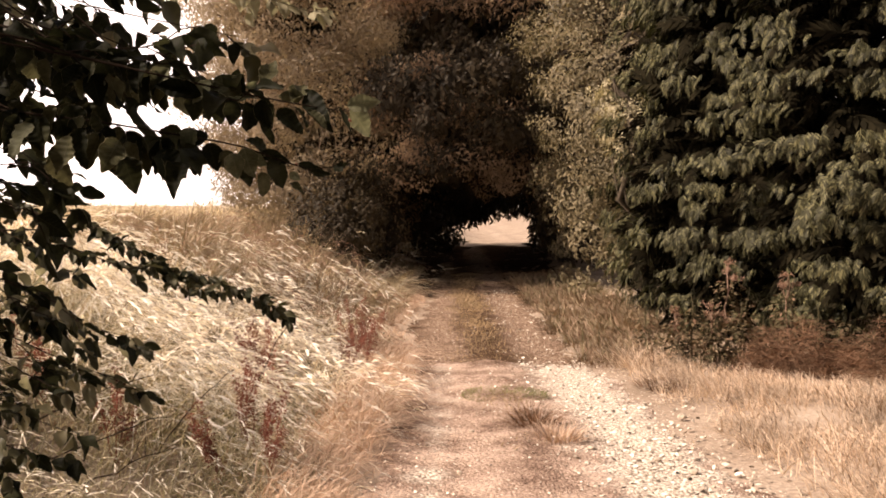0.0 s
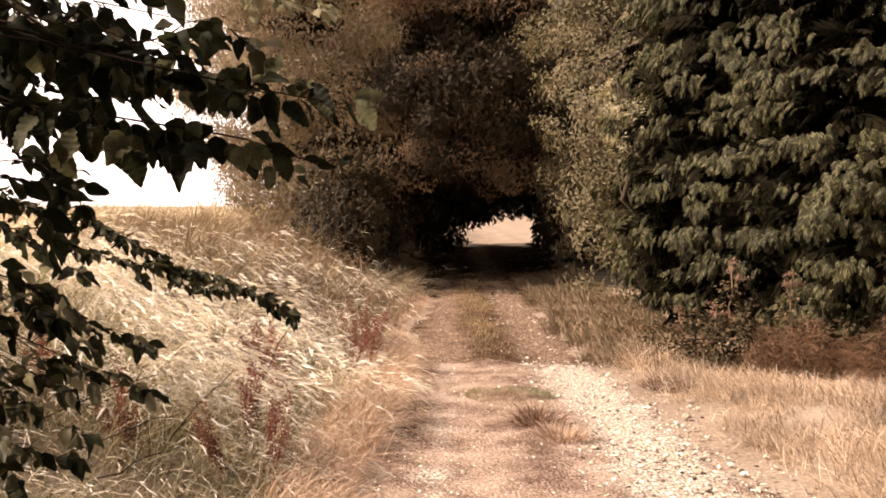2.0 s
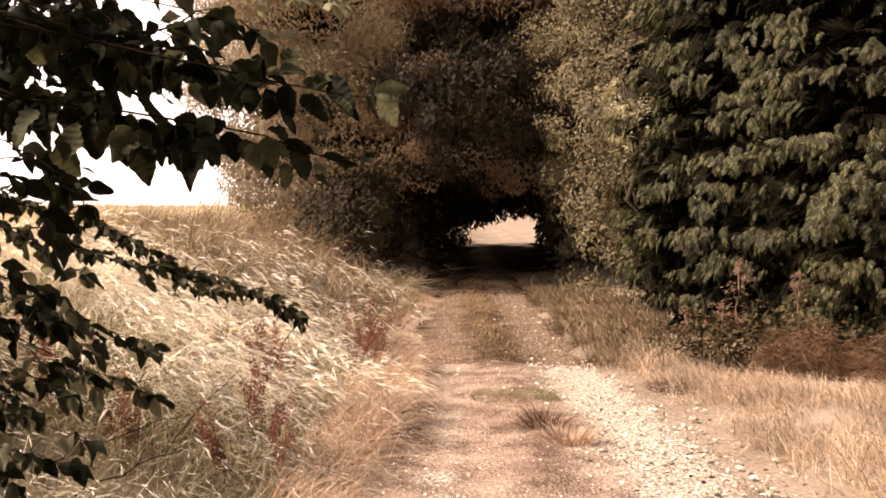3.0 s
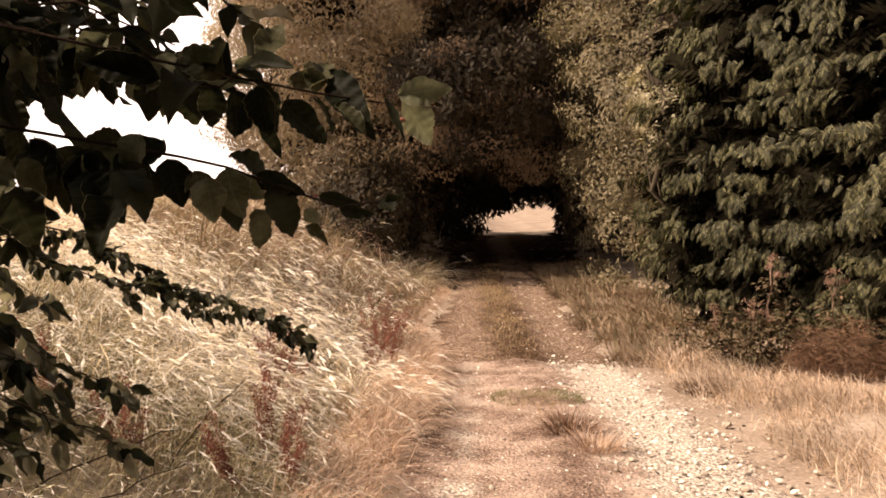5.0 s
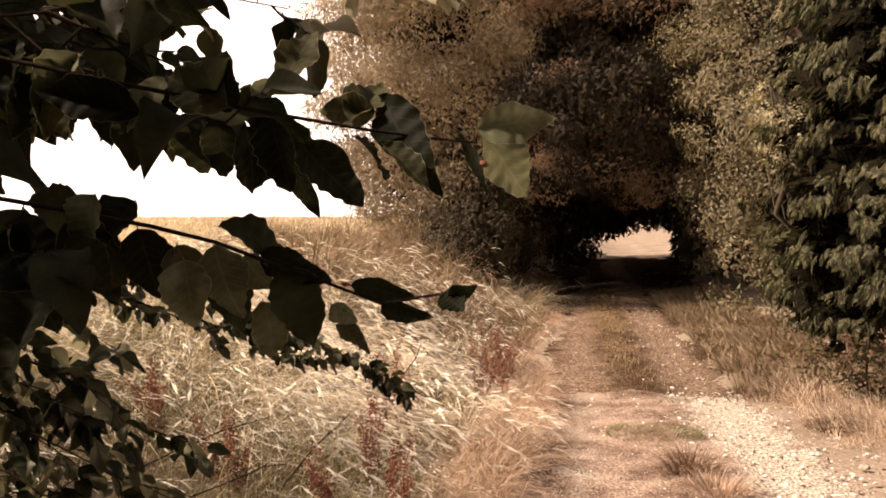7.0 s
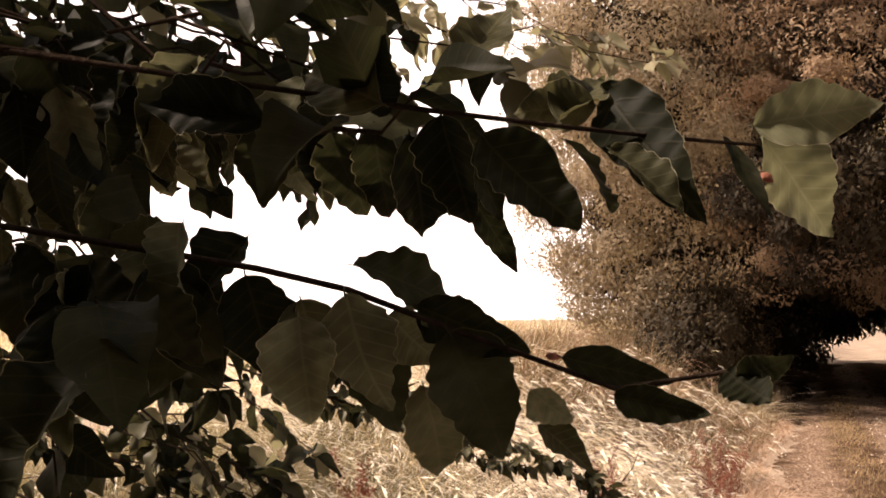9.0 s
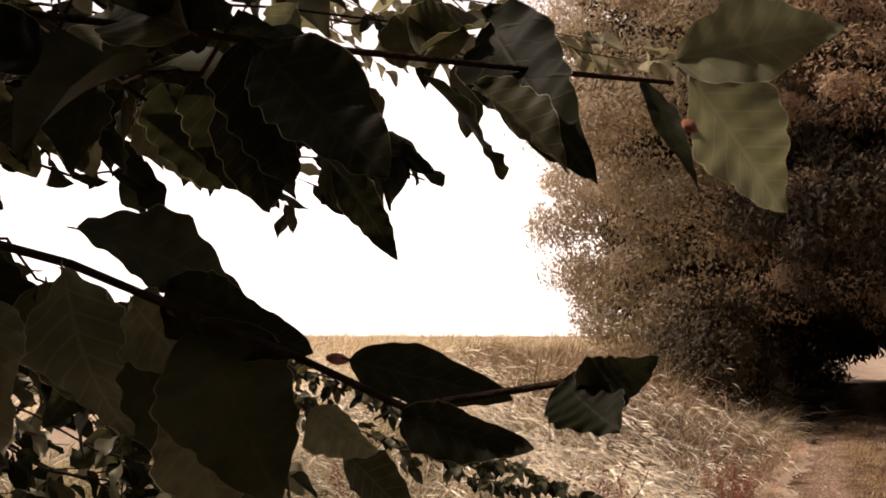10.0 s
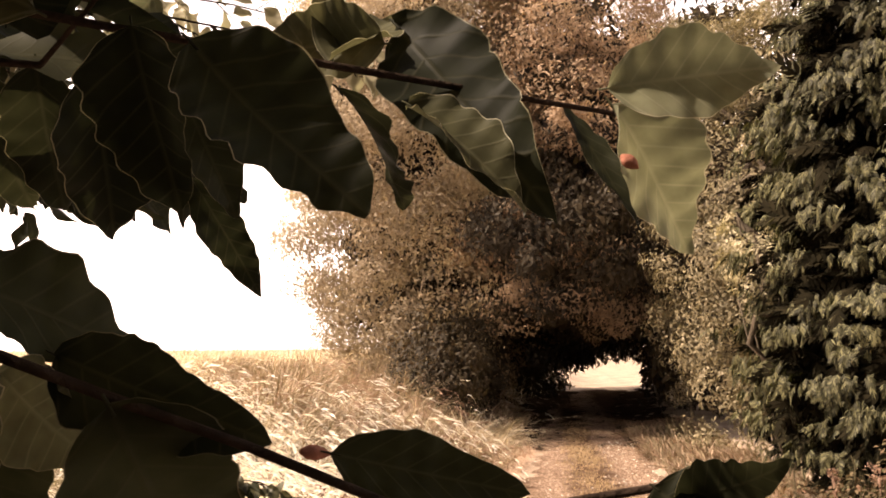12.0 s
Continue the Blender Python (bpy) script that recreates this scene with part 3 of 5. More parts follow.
def conifer(at, height, radius, sprays, seed):
    """A hedging conifer: tiers of flat drooping sprays round a straight trunk, near-black within to paint the shade."""
    rng = np.random.default_rng(seed)
    base = np.array((at[0], at[1], float(ground_z(at[0], at[1])) - 0.03))
    tree = thing("conifer_tree", tuple(base), "dense dark green hedging conifer with drooping flat sprays", "conifer", "conifer hedge")
    v, f = tube(bowed((0, 0, 0), (0, 0, height * 0.97), 0, 8, 0.03, seed), np.linspace(0.16, 0.02, 8), 9)
    part("trunk", mesh_of("trunk", v, f, M_BARK, True), tree)

    def shell(n, lo, hi):
        h = np.where(rng.random(n) < 0.75, rng.uniform(0, 0.62, n), rng.random(n))
        z = 0.12 + h * (height - 0.15)
        ang = np.where(rng.random(n) < 0.8, rng.uniform(2.3, 5.6, n), rng.uniform(0, 2 * math.pi, n))
        lobe = 1 + 0.10 * np.sin(ang * 5 + z * 1.3 + seed) + 0.08 * np.sin(ang * 9 - z * 2.1)
        rr = radius * (1 - h ** 2.2 * 0.85) * lobe * rng.uniform(lo, hi, n)
        rr *= 0.72 + 0.28 * smooth_step(0.1, 1.3, z)
        rr *= 1 + 0.07 * np.sin(z * 9 + 3 * np.sin(ang * 4))
        out = np.stack([np.cos(ang), np.sin(ang), np.zeros(n)], -1)
        p = out * rr[:, None] + np.stack([np.zeros(n), np.zeros(n), z], -1)
        return p, out

    # sprays in flat shelves, with dark hollows between them
    each = 20
    c, out = shell(sprays // each, 0.84, 1.06)
    c, out = np.repeat(c, each, 0), np.repeat(out, each, 0)
    side = np.stack([-out[:, 1], out[:, 0], np.zeros(len(out))], -1)
    p = c + side * rng.normal(0, 0.13, len(c))[:, None] + out * rng.normal(-0.04, 0.06, len(c))[:, None]
    p[:, 2] = np.maximum(p[:, 2] + rng.normal(0, 0.035, len(c)), 0.05)
    along = unit(out + side * rng.normal(0, 0.5, len(c))[:, None] + np.stack([np.zeros(len(c)), np.zeros(len(c)), rng.normal(-0.75, 0.35, len(c))], -1))
    R = turns(along, np.array((0, 0, 0.7)) + rng.normal(0, 0.3, p.shape) + 0.8 * out)
    size = rng.uniform(0.085, 0.165, len(p))
    v, f = scatter(SPRAY_V, SPRAY_F, p, R, np.stack([size, size, size * rng.uniform(0.6, 1.5, len(p))], -1))
    part("crown", mesh_of("crown", v, f, M_CONIFER), tree, kind="stuff")
    # inner sprays whose colour stands for the shade in the hollows
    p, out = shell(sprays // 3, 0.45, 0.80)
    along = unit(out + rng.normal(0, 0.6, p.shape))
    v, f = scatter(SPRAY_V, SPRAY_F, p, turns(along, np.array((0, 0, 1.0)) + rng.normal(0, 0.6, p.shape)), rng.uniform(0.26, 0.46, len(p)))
    part("inner_foliage", mesh_of("inner_foliage", v, f, M_CONIFER_SHADE), tree, "near-black inner foliage coloured for the shade between the sprays", kind="stuff")
    return tree


for n_, (x_, y_, h_, r_) in enumerate(((3.95, 11.2, 8.5, 1.75), (4.7, 9.9, 9.0, 1.7), (4.15, 13.3, 8.2, 1.8), (6.3, 9.5, 9.0, 1.8), (8.2, 9.3, 8.8, 1.8))):
    conifer((x_, y_), h_, r_, 7000 if n_ < 3 else 3400, 60 + n_)

# ---- grass, weeds and stones ----


def tufts(name, label, mat, n, xr, yr, height, width, lean, seed, mask=None, bend=0.55, near=1.0, category="grass", seg=2, low=1.0):
    """A stand of bent grass blades, thinner with distance; lean is the way the wind lays it."""
    rng = np.random.default_rng(seed)
    y = yr[0] + (yr[1] - yr[0]) * rng.random(n) ** near
    x = rng.uniform(*xr, n)
    if mask is not None:
        k = mask(x, y, rng)
        x, y = x[k], y[k]
    m = len(x)
    wave = 0.75 + 0.35 * np.sin(x * 2.1 + 1.3 * np.sin(y * 0.9)) * np.sin(y * 1.7 + x)
    h = rng.uniform(*height, m) * wave * (low + (1 - low) * smooth_step(0.6, 3.2, lane_x(y) - x))
    ang = rng.normal(lean, 1.1, m)
    face = np.stack([np.cos(ang), np.sin(ang), rng.normal(0, 0.12, m)], -1)
    tilt = np.stack([np.cos(ang) * 0.35, np.sin(ang) * 0.35, np.ones(m)], -1) + rng.normal(0, 0.2, (m, 3))
    z_ = unit(tilt)
    x_ = unit(np.cross(face, z_))
    R = np.stack([x_, np.cross(z_, x_), z_], -1)
    p = np.stack([x, y, ground_z(x, y) - 0.01], -1)
    pieces = []
    kinds = rng.integers(0, 3, m)
    for k, b in enumerate((bend * 0.6, bend, bend * 1.7)):
        q = kinds == k
        tv, tf = blade_template(b, seg)
        w = rng.uniform(*width, q.sum()) * (1 + 0.05 * y[q])
        pieces.append(scatter(tv, tf, p[q], R[q], np.stack([w, h[q], h[q]], -1)))
    v, f = join(pieces)
    ob = new(name, mesh_of(name, v, f, mat))
    return tagged(ob, label, category, kind="stuff"), (p, R, h)


def field(x, y, rng):
    patch = np.sin(x * 2.7 + 1.1 * np.sin(y * 1.3)) * np.sin(y * 2.3 + 0.8 * np.sin(x * 1.9)) + rng.normal(0, 0.55, len(x))
    low_edge = (y > 9.0) & (x > -1.1 + lane_x(y)) & (rng.random(len(x)) < 0.8)
    weedy = (y > 9.6) & (x > -3.6 - 0.32 * (y - 9.6) + 0.5 * np.sin(y * 1.3))
    return (x < -0.62 + 0.10 * np.sin(y * 0.9) + lane_x(y) + rng.normal(0, 0.05, len(x))) & (patch > -0.35) & ~low_edge & (~weedy | (rng.random(len(x)) < 0.25))


def seed_heads(name, label, mat, data, share, seed, length=(0.05, 0.1), bend=0.6):
    """Feathery heads at the tips of the tall stems: short awns in a loose plume."""
    rng = np.random.default_rng(seed)
    p, R, h = data
    q = rng.random(len(h)) < share
    p, R, h = p[q], R[q], h[q]
    tip = p + np.einsum("nij,j->ni", R, np.array((0, bend, 1 - 0.25 * bend))) * h[:, None]
    tang = unit(np.einsum("nij,j->ni", R, np.array((0, 2 * bend, 0.55))))
    pieces = []
    awn_v = np.array([(0, 0, 0), (0.065, 0.4, 0), (0, 1, 0), (-0.065, 0.4, 0)], float)
    awn_f = np.array([(0, 1, 2, 3)])
    for k in range(6):
        tang = unit(tang + np.array((0, 0, -0.12)))
        d = unit(tang + rng.normal(0, 0.13, tang.shape))
        tip = tip + tang * 0.028
        pieces.append(scatter(awn_v, awn_f, tip, turns(d, rng.normal(size=d.shape)), rng.uniform(*length, len(d)) * (1.1 - 0.05 * k)))
    v, f = join(pieces)
    return tagged(new(name, mesh_of(name, v, f, mat)), label, "grass", kind="stuff")


def pale_field(x, y, rng):
    """The paler part of the meadow, further from the beech."""
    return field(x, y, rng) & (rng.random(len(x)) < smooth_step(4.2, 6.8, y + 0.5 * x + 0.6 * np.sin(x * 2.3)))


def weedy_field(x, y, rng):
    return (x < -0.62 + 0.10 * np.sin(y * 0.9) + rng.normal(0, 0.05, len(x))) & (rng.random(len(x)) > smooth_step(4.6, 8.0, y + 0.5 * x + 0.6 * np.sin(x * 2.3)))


_, tall = tufts("meadow_grass", "tall dry bleached meadow grass leaning in the wind", M_GRASS, 44000, (-9.5, -0.5), (3.4, 15), (0.42, 0.95), (0.003, 0.007), 0.1, 71, pale_field, 0.9, 1.15, seg=3, low=0.5)
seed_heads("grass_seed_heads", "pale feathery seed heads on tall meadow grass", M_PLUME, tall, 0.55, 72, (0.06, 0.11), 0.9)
tufts("laid_grass", "bleached grass laid over by the wind in a thick mat", M_PLUME, 24000, (-8.5, -1.3), (5.0, 14), (0.45, 0.72), (0.004, 0.008), 0.15, 65, pale_field, 1.7, 1.1, seg=3, low=0.6)
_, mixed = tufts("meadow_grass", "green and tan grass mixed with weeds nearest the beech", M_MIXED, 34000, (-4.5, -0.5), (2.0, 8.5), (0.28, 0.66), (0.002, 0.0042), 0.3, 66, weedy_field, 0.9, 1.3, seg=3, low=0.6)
seed_heads("grass_seed_heads", "thin straw seed heads among green weeds", M_PLUME, mixed, 0.10, 67, (0.03, 0.06), 0.9)
_, tall2 = tufts("meadow_grass", "tall dry grass on the far part of the raised field", M_GRASS, 34000, (-27, -0.5), (12, 34), (0.55, 1.05), (0.006, 0.012), 0.1, 73, field, 0.6)
tufts("meadow_grass", "far dry grass standing on the crest of the field", M_GRASS, 17000, (-52, -4), (32, 60), (0.7, 1.15), (0.008, 0.014), 0.1, 68, None, 0.6)
seed_heads("grass_seed_heads", "pale seed heads on far meadow grass", M_PLUME, tall2, 0.14, 74, (0.05, 0.09))
# low green grass whose dark colour also paints shade between the stems
tufts("undergrowth_grass", "green-brown low grass, coloured darker for the shade under the tall dry stems", M_UNDER, 24000, (-5, -0.6), (2.2, 13), (0.15, 0.42), (0.005, 0.011), 0.3, 75, field, 0.8, 1.3, low=0.7)


def weedy_bank(x, y, rng):
    return (x < -0.62 + 0.10 * np.sin(y * 0.9) + lane_x(y)) & (x > -4.0 - 0.34 * (y - 9.6) + 0.5 * np.sin(y * 1.3)) & (rng.random(len(x)) < smooth_step(8.8, 11, y))


_, bank = tufts("hedgerow_weeds", "grey-green and brown weeds crowding the bank near the trees", M_WEED, 30000, (-8.5, -0.5), (8.8, 24), (0.4, 1.0), (0.006, 0.014), 0.1, 70, weedy_bank, 0.5, category="weeds", low=0.35)
seed_heads("weed_heads", "dull brown seed heads of bank weeds", M_UMBEL, bank, 0.2, 69, (0.04, 0.08))


def edge_band(x, y, rng):
    return np.abs(x - (-0.66 + 0.10 * np.sin(y * 0.9))) < 0.22 + rng.normal(0, 0.04, len(x))


tufts("lane_edge_grass", "fine reddish straw grass hanging over the lane edge", M_VERGE, 12000, (-1.1, -0.3), (3.5, 10), (0.25, 0.55), (0.003, 0.006), 0.0, 76, edge_band, 0.8, 1.2)
tufts("lane_edge_grass", "short reddish grass on the lane edge before the trees", M_VERGE, 5000, (-1.1, -0.3), (9.5, 18), (0.08, 0.24), (0.003, 0.006), 0.0, 62, edge_band, 0.6)
# pale blades put here to paint the streak of sun on the bank
tufts("lane_edge_grass", "pale dry grass standing for the sunlit streak on the bank where the trees begin", M_GRASS, 1100, (-1.55, -0.75), (15.8, 18.2), (0.35, 0.8), (0.006, 0.012), 0.0, 61, None, 1.3, seg=3)


def verge(x, y, rng):
    k = 1.78 + 0.30 * smooth_step(9.5, 5, y) + rng.normal(0, 0.06, len(x))
    clump = np.sin(x * 3.1 + y * 1.2) * np.sin(y * 2.7 - x * 1.4) + 0.6 * np.sin(x * 7.9 - y * 3.3) + rng.normal(0, 0.5, len(x))
    return (x > k) & (clump > -0.35 - 0.45 * smooth_step(0.0, 1.4, x - k))


tufts("verge_grass", "short dry straw grass on the sunny verge", M_SHORT, 42000, (1.6, 5.0), (4.2, 9.6), (0.08, 0.38), (0.0032, 0.0065), 2.6, 77, verge, 0.7)
def hedge_foot(x, y, rng):
    thin = np.sin(x * 4.1 + y * 1.7) * np.sin(y * 2.3 - x * 2.0) + rng.normal(0, 0.6, len(x))
    return (x > 1.43 + 0.09 * np.sin(y * 1.9) + 0.06 * np.sin(y * 5.1) + rng.normal(0, 0.07, len(x))) & (thin > -0.7)


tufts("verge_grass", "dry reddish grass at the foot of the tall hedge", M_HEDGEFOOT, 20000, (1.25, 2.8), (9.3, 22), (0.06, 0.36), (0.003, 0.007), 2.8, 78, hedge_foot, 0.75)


tufts("hedge_foot_weeds", "low green and brown weeds at the foot of the tall hedge", M_WEED, 6000, (1.4, 2.9), (9.6, 20), (0.10, 0.42), (0.008, 0.018), 2.8, 63, hedge_foot, 0.6, category="weeds")


def middle(x, y, rng):
    d = np.abs(x - 0.5 - 0.04 * np.sin(y * 1.3))
    patch = np.sin(y * 1.9 + 0.6) + 0.6 * np.sin(y * 4.3) + rng.normal(0, 0.5, len(x))
    return (d < 0.10 + 0.12 * rng.random(len(x)) + 0.10 * smooth_step(9, 13, y)) & (patch > 0.1 - 1.4 * smooth_step(9, 13, y))


tufts("lane_middle_grass", "thin worn grass along the middle of the track", M_MIDDLE, 9000, (0.0, 1.0), (4.5, 10), (0.04, 0.12), (0.003, 0.006), 1.5, 79, middle, 0.7)


def shaded_middle(x, y, rng):
    d = np.abs(x - lane_x(y) - 0.42 - 0.04 * np.sin(y * 1.3))
    return d < 0.20 + 0.07 * np.sin(y * 2.7) + 0.10 * rng.normal(0, 1, len(x))


tufts("lane_middle_grass", "tan and green grass strip between the ruts before the trees", M_MIDDLE, 22000, (-0.2, 1.6), (9.6, 22), (0.06, 0.20), (0.003, 0.006), 1.5, 64, shaded_middle, 0.7)


def grass_tuft(at, n, spread, height, mat, seed, label):
    rng = np.random.default_rng(seed)
    a, r = rng.uniform(0, 6.283, n), spread * np.sqrt(rng.random(n))
    p = np.stack([r * np.cos(a), r * np.sin(a), np.zeros(n)], -1)
    out = np.stack([np.cos(a), np.sin(a), np.zeros(n)], -1)
    z_ = unit(np.array((0, 0, 1.0)) + 0.6 * out * (r / spread)[:, None] + rng.normal(0, 0.2, (n, 3)))
    x_ = unit(np.cross(out + rng.normal(0, 0.3, out.shape), z_))
    tv, tf = blade_template(0.6)
    h = rng.uniform(0.5, 1, n) * height
    v, f = scatter(tv, tf, p, np.stack([x_, np.cross(z_, x_), z_], -1), np.stack([rng.uniform(0.004, 0.008, n), h, h], -1))
    ob = new("grass_tuft", mesh_of("grass_tuft", v, f, mat))
    ob.location = (at[0], at[1], float(ground_z(*at)))
    return tagged(ob, label, "grass", "grass tufts on the lane")


grass_tuft((0.66, 6.8), 320, 0.15, 0.25, M_BRACKEN, 80, "reddish dry grass tuft growing in the middle of the track")
grass_tuft((0.78, 6.4), 300, 0.17, 0.20, M_VERGE, 81, "small straw-coloured tuft in the middle of the track")
grass_tuft((1.92, 8.2), 300, 0.22, 0.17, M_BRACKEN, 82, "brown dry grass tuft at the edge of the gravel")
grass_tuft((0.56, 8.43), 90, 0.06, 0.07, M_BRACKEN, 83, "tiny dark grass clod on the track")
grass_tuft((0.52, 7.9), 2200, 0.36, 0.05, M_TRACKGREEN, 84, "low green tuft between the ruts")


def dock_plant(at, height, seed):
    """A dock gone to seed: upright ribbed stem, a few side stems and dense rusty seed whorls."""
    rng = np.random.default_rng(seed)
    plant = thing("dock_plant", (at[0], at[1], float(ground_z(*at)) - 0.01), "rust-red dock plant gone to seed among dry grass", "plant", "dock plants")
    for k in range(4):
        top = np.array((rng.normal(0, 0.10), rng.normal(0, 0.10), height * (1 - 0.13 * k)))
        line = bowed((0, 0, 0), top, 0.0, 8, 0.012, seed + k)
        v, f = tube(line, np.linspace(0.005, 0.0015, 8), 5)
        stem = part("stem", mesh_of("stem", v, f, M_RUST, True), plant)
        n = 230
        t = rng.uniform(0.35, 1, n)
        whorl = np.round(t * 16) / 16 + rng.normal(0, 0.008, n)
        c = np.stack([np.interp(np.clip(whorl, 0, 1), np.linspace(0, 1, 8), line[:, i]) for i in range(3)], -1)
        d = unit(rng.normal(size=(n, 3)) * (1, 1, 0.6))
        v, f = scatter(BROAD_V, BROAD_F, c + d * rng.uniform(0.004, 0.03, n)[:, None], turns(d, rng.normal(size=d.shape)), rng.uniform(0.011, 0.02, n))
        part("seed_head", mesh_of("seed_head", v, f, M_RUST), stem, kind="stuff")
    return plant


for n_, (x_, y_, h_) in enumerate(((-0.72, 8.9, 0.62), (-0.80, 9.2, 0.66), (-1.24, 6.7, 0.72), (-1.36, 7.0, 0.78), (-0.98, 5.3, 0.55), (-1.12, 5.6, 0.6), (-0.86, 8.4, 0.6), (-1.30, 6.3, 0.66), (-1.18, 5.05, 0.5), (-1.7, 4.9, 0.55), (-0.9, 9.8, 0.6), (-2.2, 5.2, 0.55))):
    dock_plant((x_, y_), h_, 90 + n_)


def dead_stalk(a, b, seed):
    """A withered stalk with a few bare side twigs, leaning through the grass."""
    rng = np.random.default_rng(seed)
    a = np.array((a[0], a[1], float(ground_z(a[0], a[1])) - 0.02))
    b = np.array(b)
    stalk = thing("dead_stalk", tuple(a), "dark withered bare stalk leaning out of the grass", "plant", "dead stalks")
    line = bowed((0, 0, 0), b - a, 0.03, 8, 0.008, seed)
    v, f = tube(line, np.linspace(0.005, 0.002, 8), 5)
    part("stem", mesh_of("stem", v, f, M_TWIG, True), stalk)
    for k in range(4):
        c = line[3 + k]
        d = unit(unit(b - a) + rng.normal(0, 0.5, 3)) * rng.uniform(0.06, 0.14)
        v, f = tube(bowed(c, c + d, 0.01, 4, 0.003, seed + k), (0.002, 0.0017, 0.0014, 0.001), 4)
        part("twig", mesh_of("twig", v, f, M_TWIG, True), stalk)
    return stalk


for n_, (a_, b_) in enumerate((((-2.2, 4.5), (-1.50, 4.9, 0.72)), ((-1.95, 4.4), (-1.42, 4.9, 0.50)), ((-1.6, 5.0), (-1.22, 5.4, 0.66)), ((-1.75, 4.3), (-1.30, 4.6, 0.42)), ((-1.35, 6.2), (-1.05, 6.6, 0.85)))):
    dead_stalk(a_, b_, 240 + n_ * 7)


def tall_weed(at, height, seed, umbel=True, label="withered tall hogweed with dry umbels beside the conifer hedge"):
    """A withered umbellifer: stem, hanging leaves and flat seed umbels on spokes."""
    rng = np.random.default_rng(seed)
    plant = thing("tall_weed", (at[0], at[1], float(ground_z(*at)) - 0.01), label, "plant", "weeds under the hedge")
    line = bowed((0, 0, 0), (rng.normal(0, 0.05), rng.normal(0, 0.05), height), 0, 8, 0.015, seed)
    v, f = tube(line, np.linspace(0.011, 0.005, 8), 6)
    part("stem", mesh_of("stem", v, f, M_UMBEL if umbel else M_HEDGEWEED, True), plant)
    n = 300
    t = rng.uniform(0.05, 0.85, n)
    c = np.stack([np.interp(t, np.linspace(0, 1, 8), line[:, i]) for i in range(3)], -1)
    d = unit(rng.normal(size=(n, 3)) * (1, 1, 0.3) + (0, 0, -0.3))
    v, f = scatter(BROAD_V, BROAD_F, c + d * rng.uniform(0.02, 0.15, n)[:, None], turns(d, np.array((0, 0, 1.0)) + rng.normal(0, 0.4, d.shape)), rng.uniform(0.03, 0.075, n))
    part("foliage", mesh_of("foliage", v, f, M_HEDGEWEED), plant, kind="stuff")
    heads = [(line[-1], 0.085)] + [(line[-1] + np.array((rng.normal(0, 0.07), rng.normal(0, 0.05), -rng.uniform(0.04, 0.16))), 0.05) for k in range(3)]
    for c, r in heads if umbel else ():
        v, f = tube(bowed(line[5], c, 0, 4, 0.004, 1), np.linspace(0.004, 0.002, 4), 4)
        spoke = part("spoke", mesh_of("spoke", v, f, M_UMBEL), plant)
        knots = rng.normal(0, 0.5, (7, 3)) * (r, r, 0.45 * r)
        m = 110
        pos = c + knots[rng.integers(0, 7, m)] + rng.normal(0, 0.011, (m, 3))
        d = unit(rng.normal(size=(m, 3)) + (0, 0, 0.6))
        v, f = scatter(BROAD_V, BROAD_F, pos, turns(d, rng.normal(size=d.shape)), rng.uniform(0.012, 0.026, m))
        part("umbel", mesh_of("umbel", v, f, M_UMBEL), spoke, kind="stuff")
    return plant


for n_, (x_, y_, h_, u_) in enumerate(((2.72, 9.1, 1.0, True), (3.28, 9.0, 0.88, True), (2.35, 9.3, 0.55, True), (2.5, 9.0, 0.62, True), (2.62, 8.9, 0.5, False), (2.9, 9.2, 0.75, False),
                                      (3.05, 8.9, 0.5, False), (3.5, 8.8, 0.6, False), (3.75, 8.6, 0.55, False), (2.2, 10.0, 0.5, False), (2.45, 9.2, 0.7, False), (2.8, 8.85, 0.65, False), (3.3, 8.75, 0.7, False), (3.95, 8.5, 0.7, False))):
    tall_weed((x_, y_), h_, 110 + n_, u_)


def bracken(at, radius, height, n, seed):
    """A collapsed heap of dead stems and fronds."""
    rng = np.random.default_rng(seed)
    a, r = rng.uniform(0, 6.283, n), np.sqrt(rng.random(n))
    p = np.stack([radius * r * np.cos(a), 0.55 * radius * r * np.sin(a), height * (1 - r * r) * rng.uniform(0.2, 1, n)], -1)
    d = unit(rng.normal(size=(n, 3)) * (1, 1, 0.45) + (0, -0.2, -0.15))
    tv, tf = blade_template(0.5)
    z_ = d
    x_ = unit(np.cross(rng.normal(size=d.shape), z_))
    v, f = scatter(tv, tf, p, np.stack([x_, np.cross(z_, x_), z_], -1), np.stack([rng.uniform(0.003, 0.006, n), rng.uniform(0.08, 0.24, n), rng.uniform(0.08, 0.24, n)], -1))
    ob = new("dead_bracken", mesh_of("dead_bracken", v, f, M_BRACKEN))
    ob.location = (at[0], at[1], float(ground_z(*at)))
    return tagged(ob, "heap of red-brown dead bracken at the foot of the conifers", "plant", "dead bracken heaps")


for n_, (x_, y_, r_, h_) in enumerate(((2.95, 8.62, 0.26, 0.36), (3.2, 8.45, 0.34, 0.44), (3.55, 8.4, 0.26, 0.30), (3.85, 8.25, 0.36, 0.46), (4.25, 8.1, 0.28, 0.34), (4.55, 7.9, 0.36, 0.42))):
    bracken((x_, y_), r_, h_ * 1.25, 1500, 130 + n_)


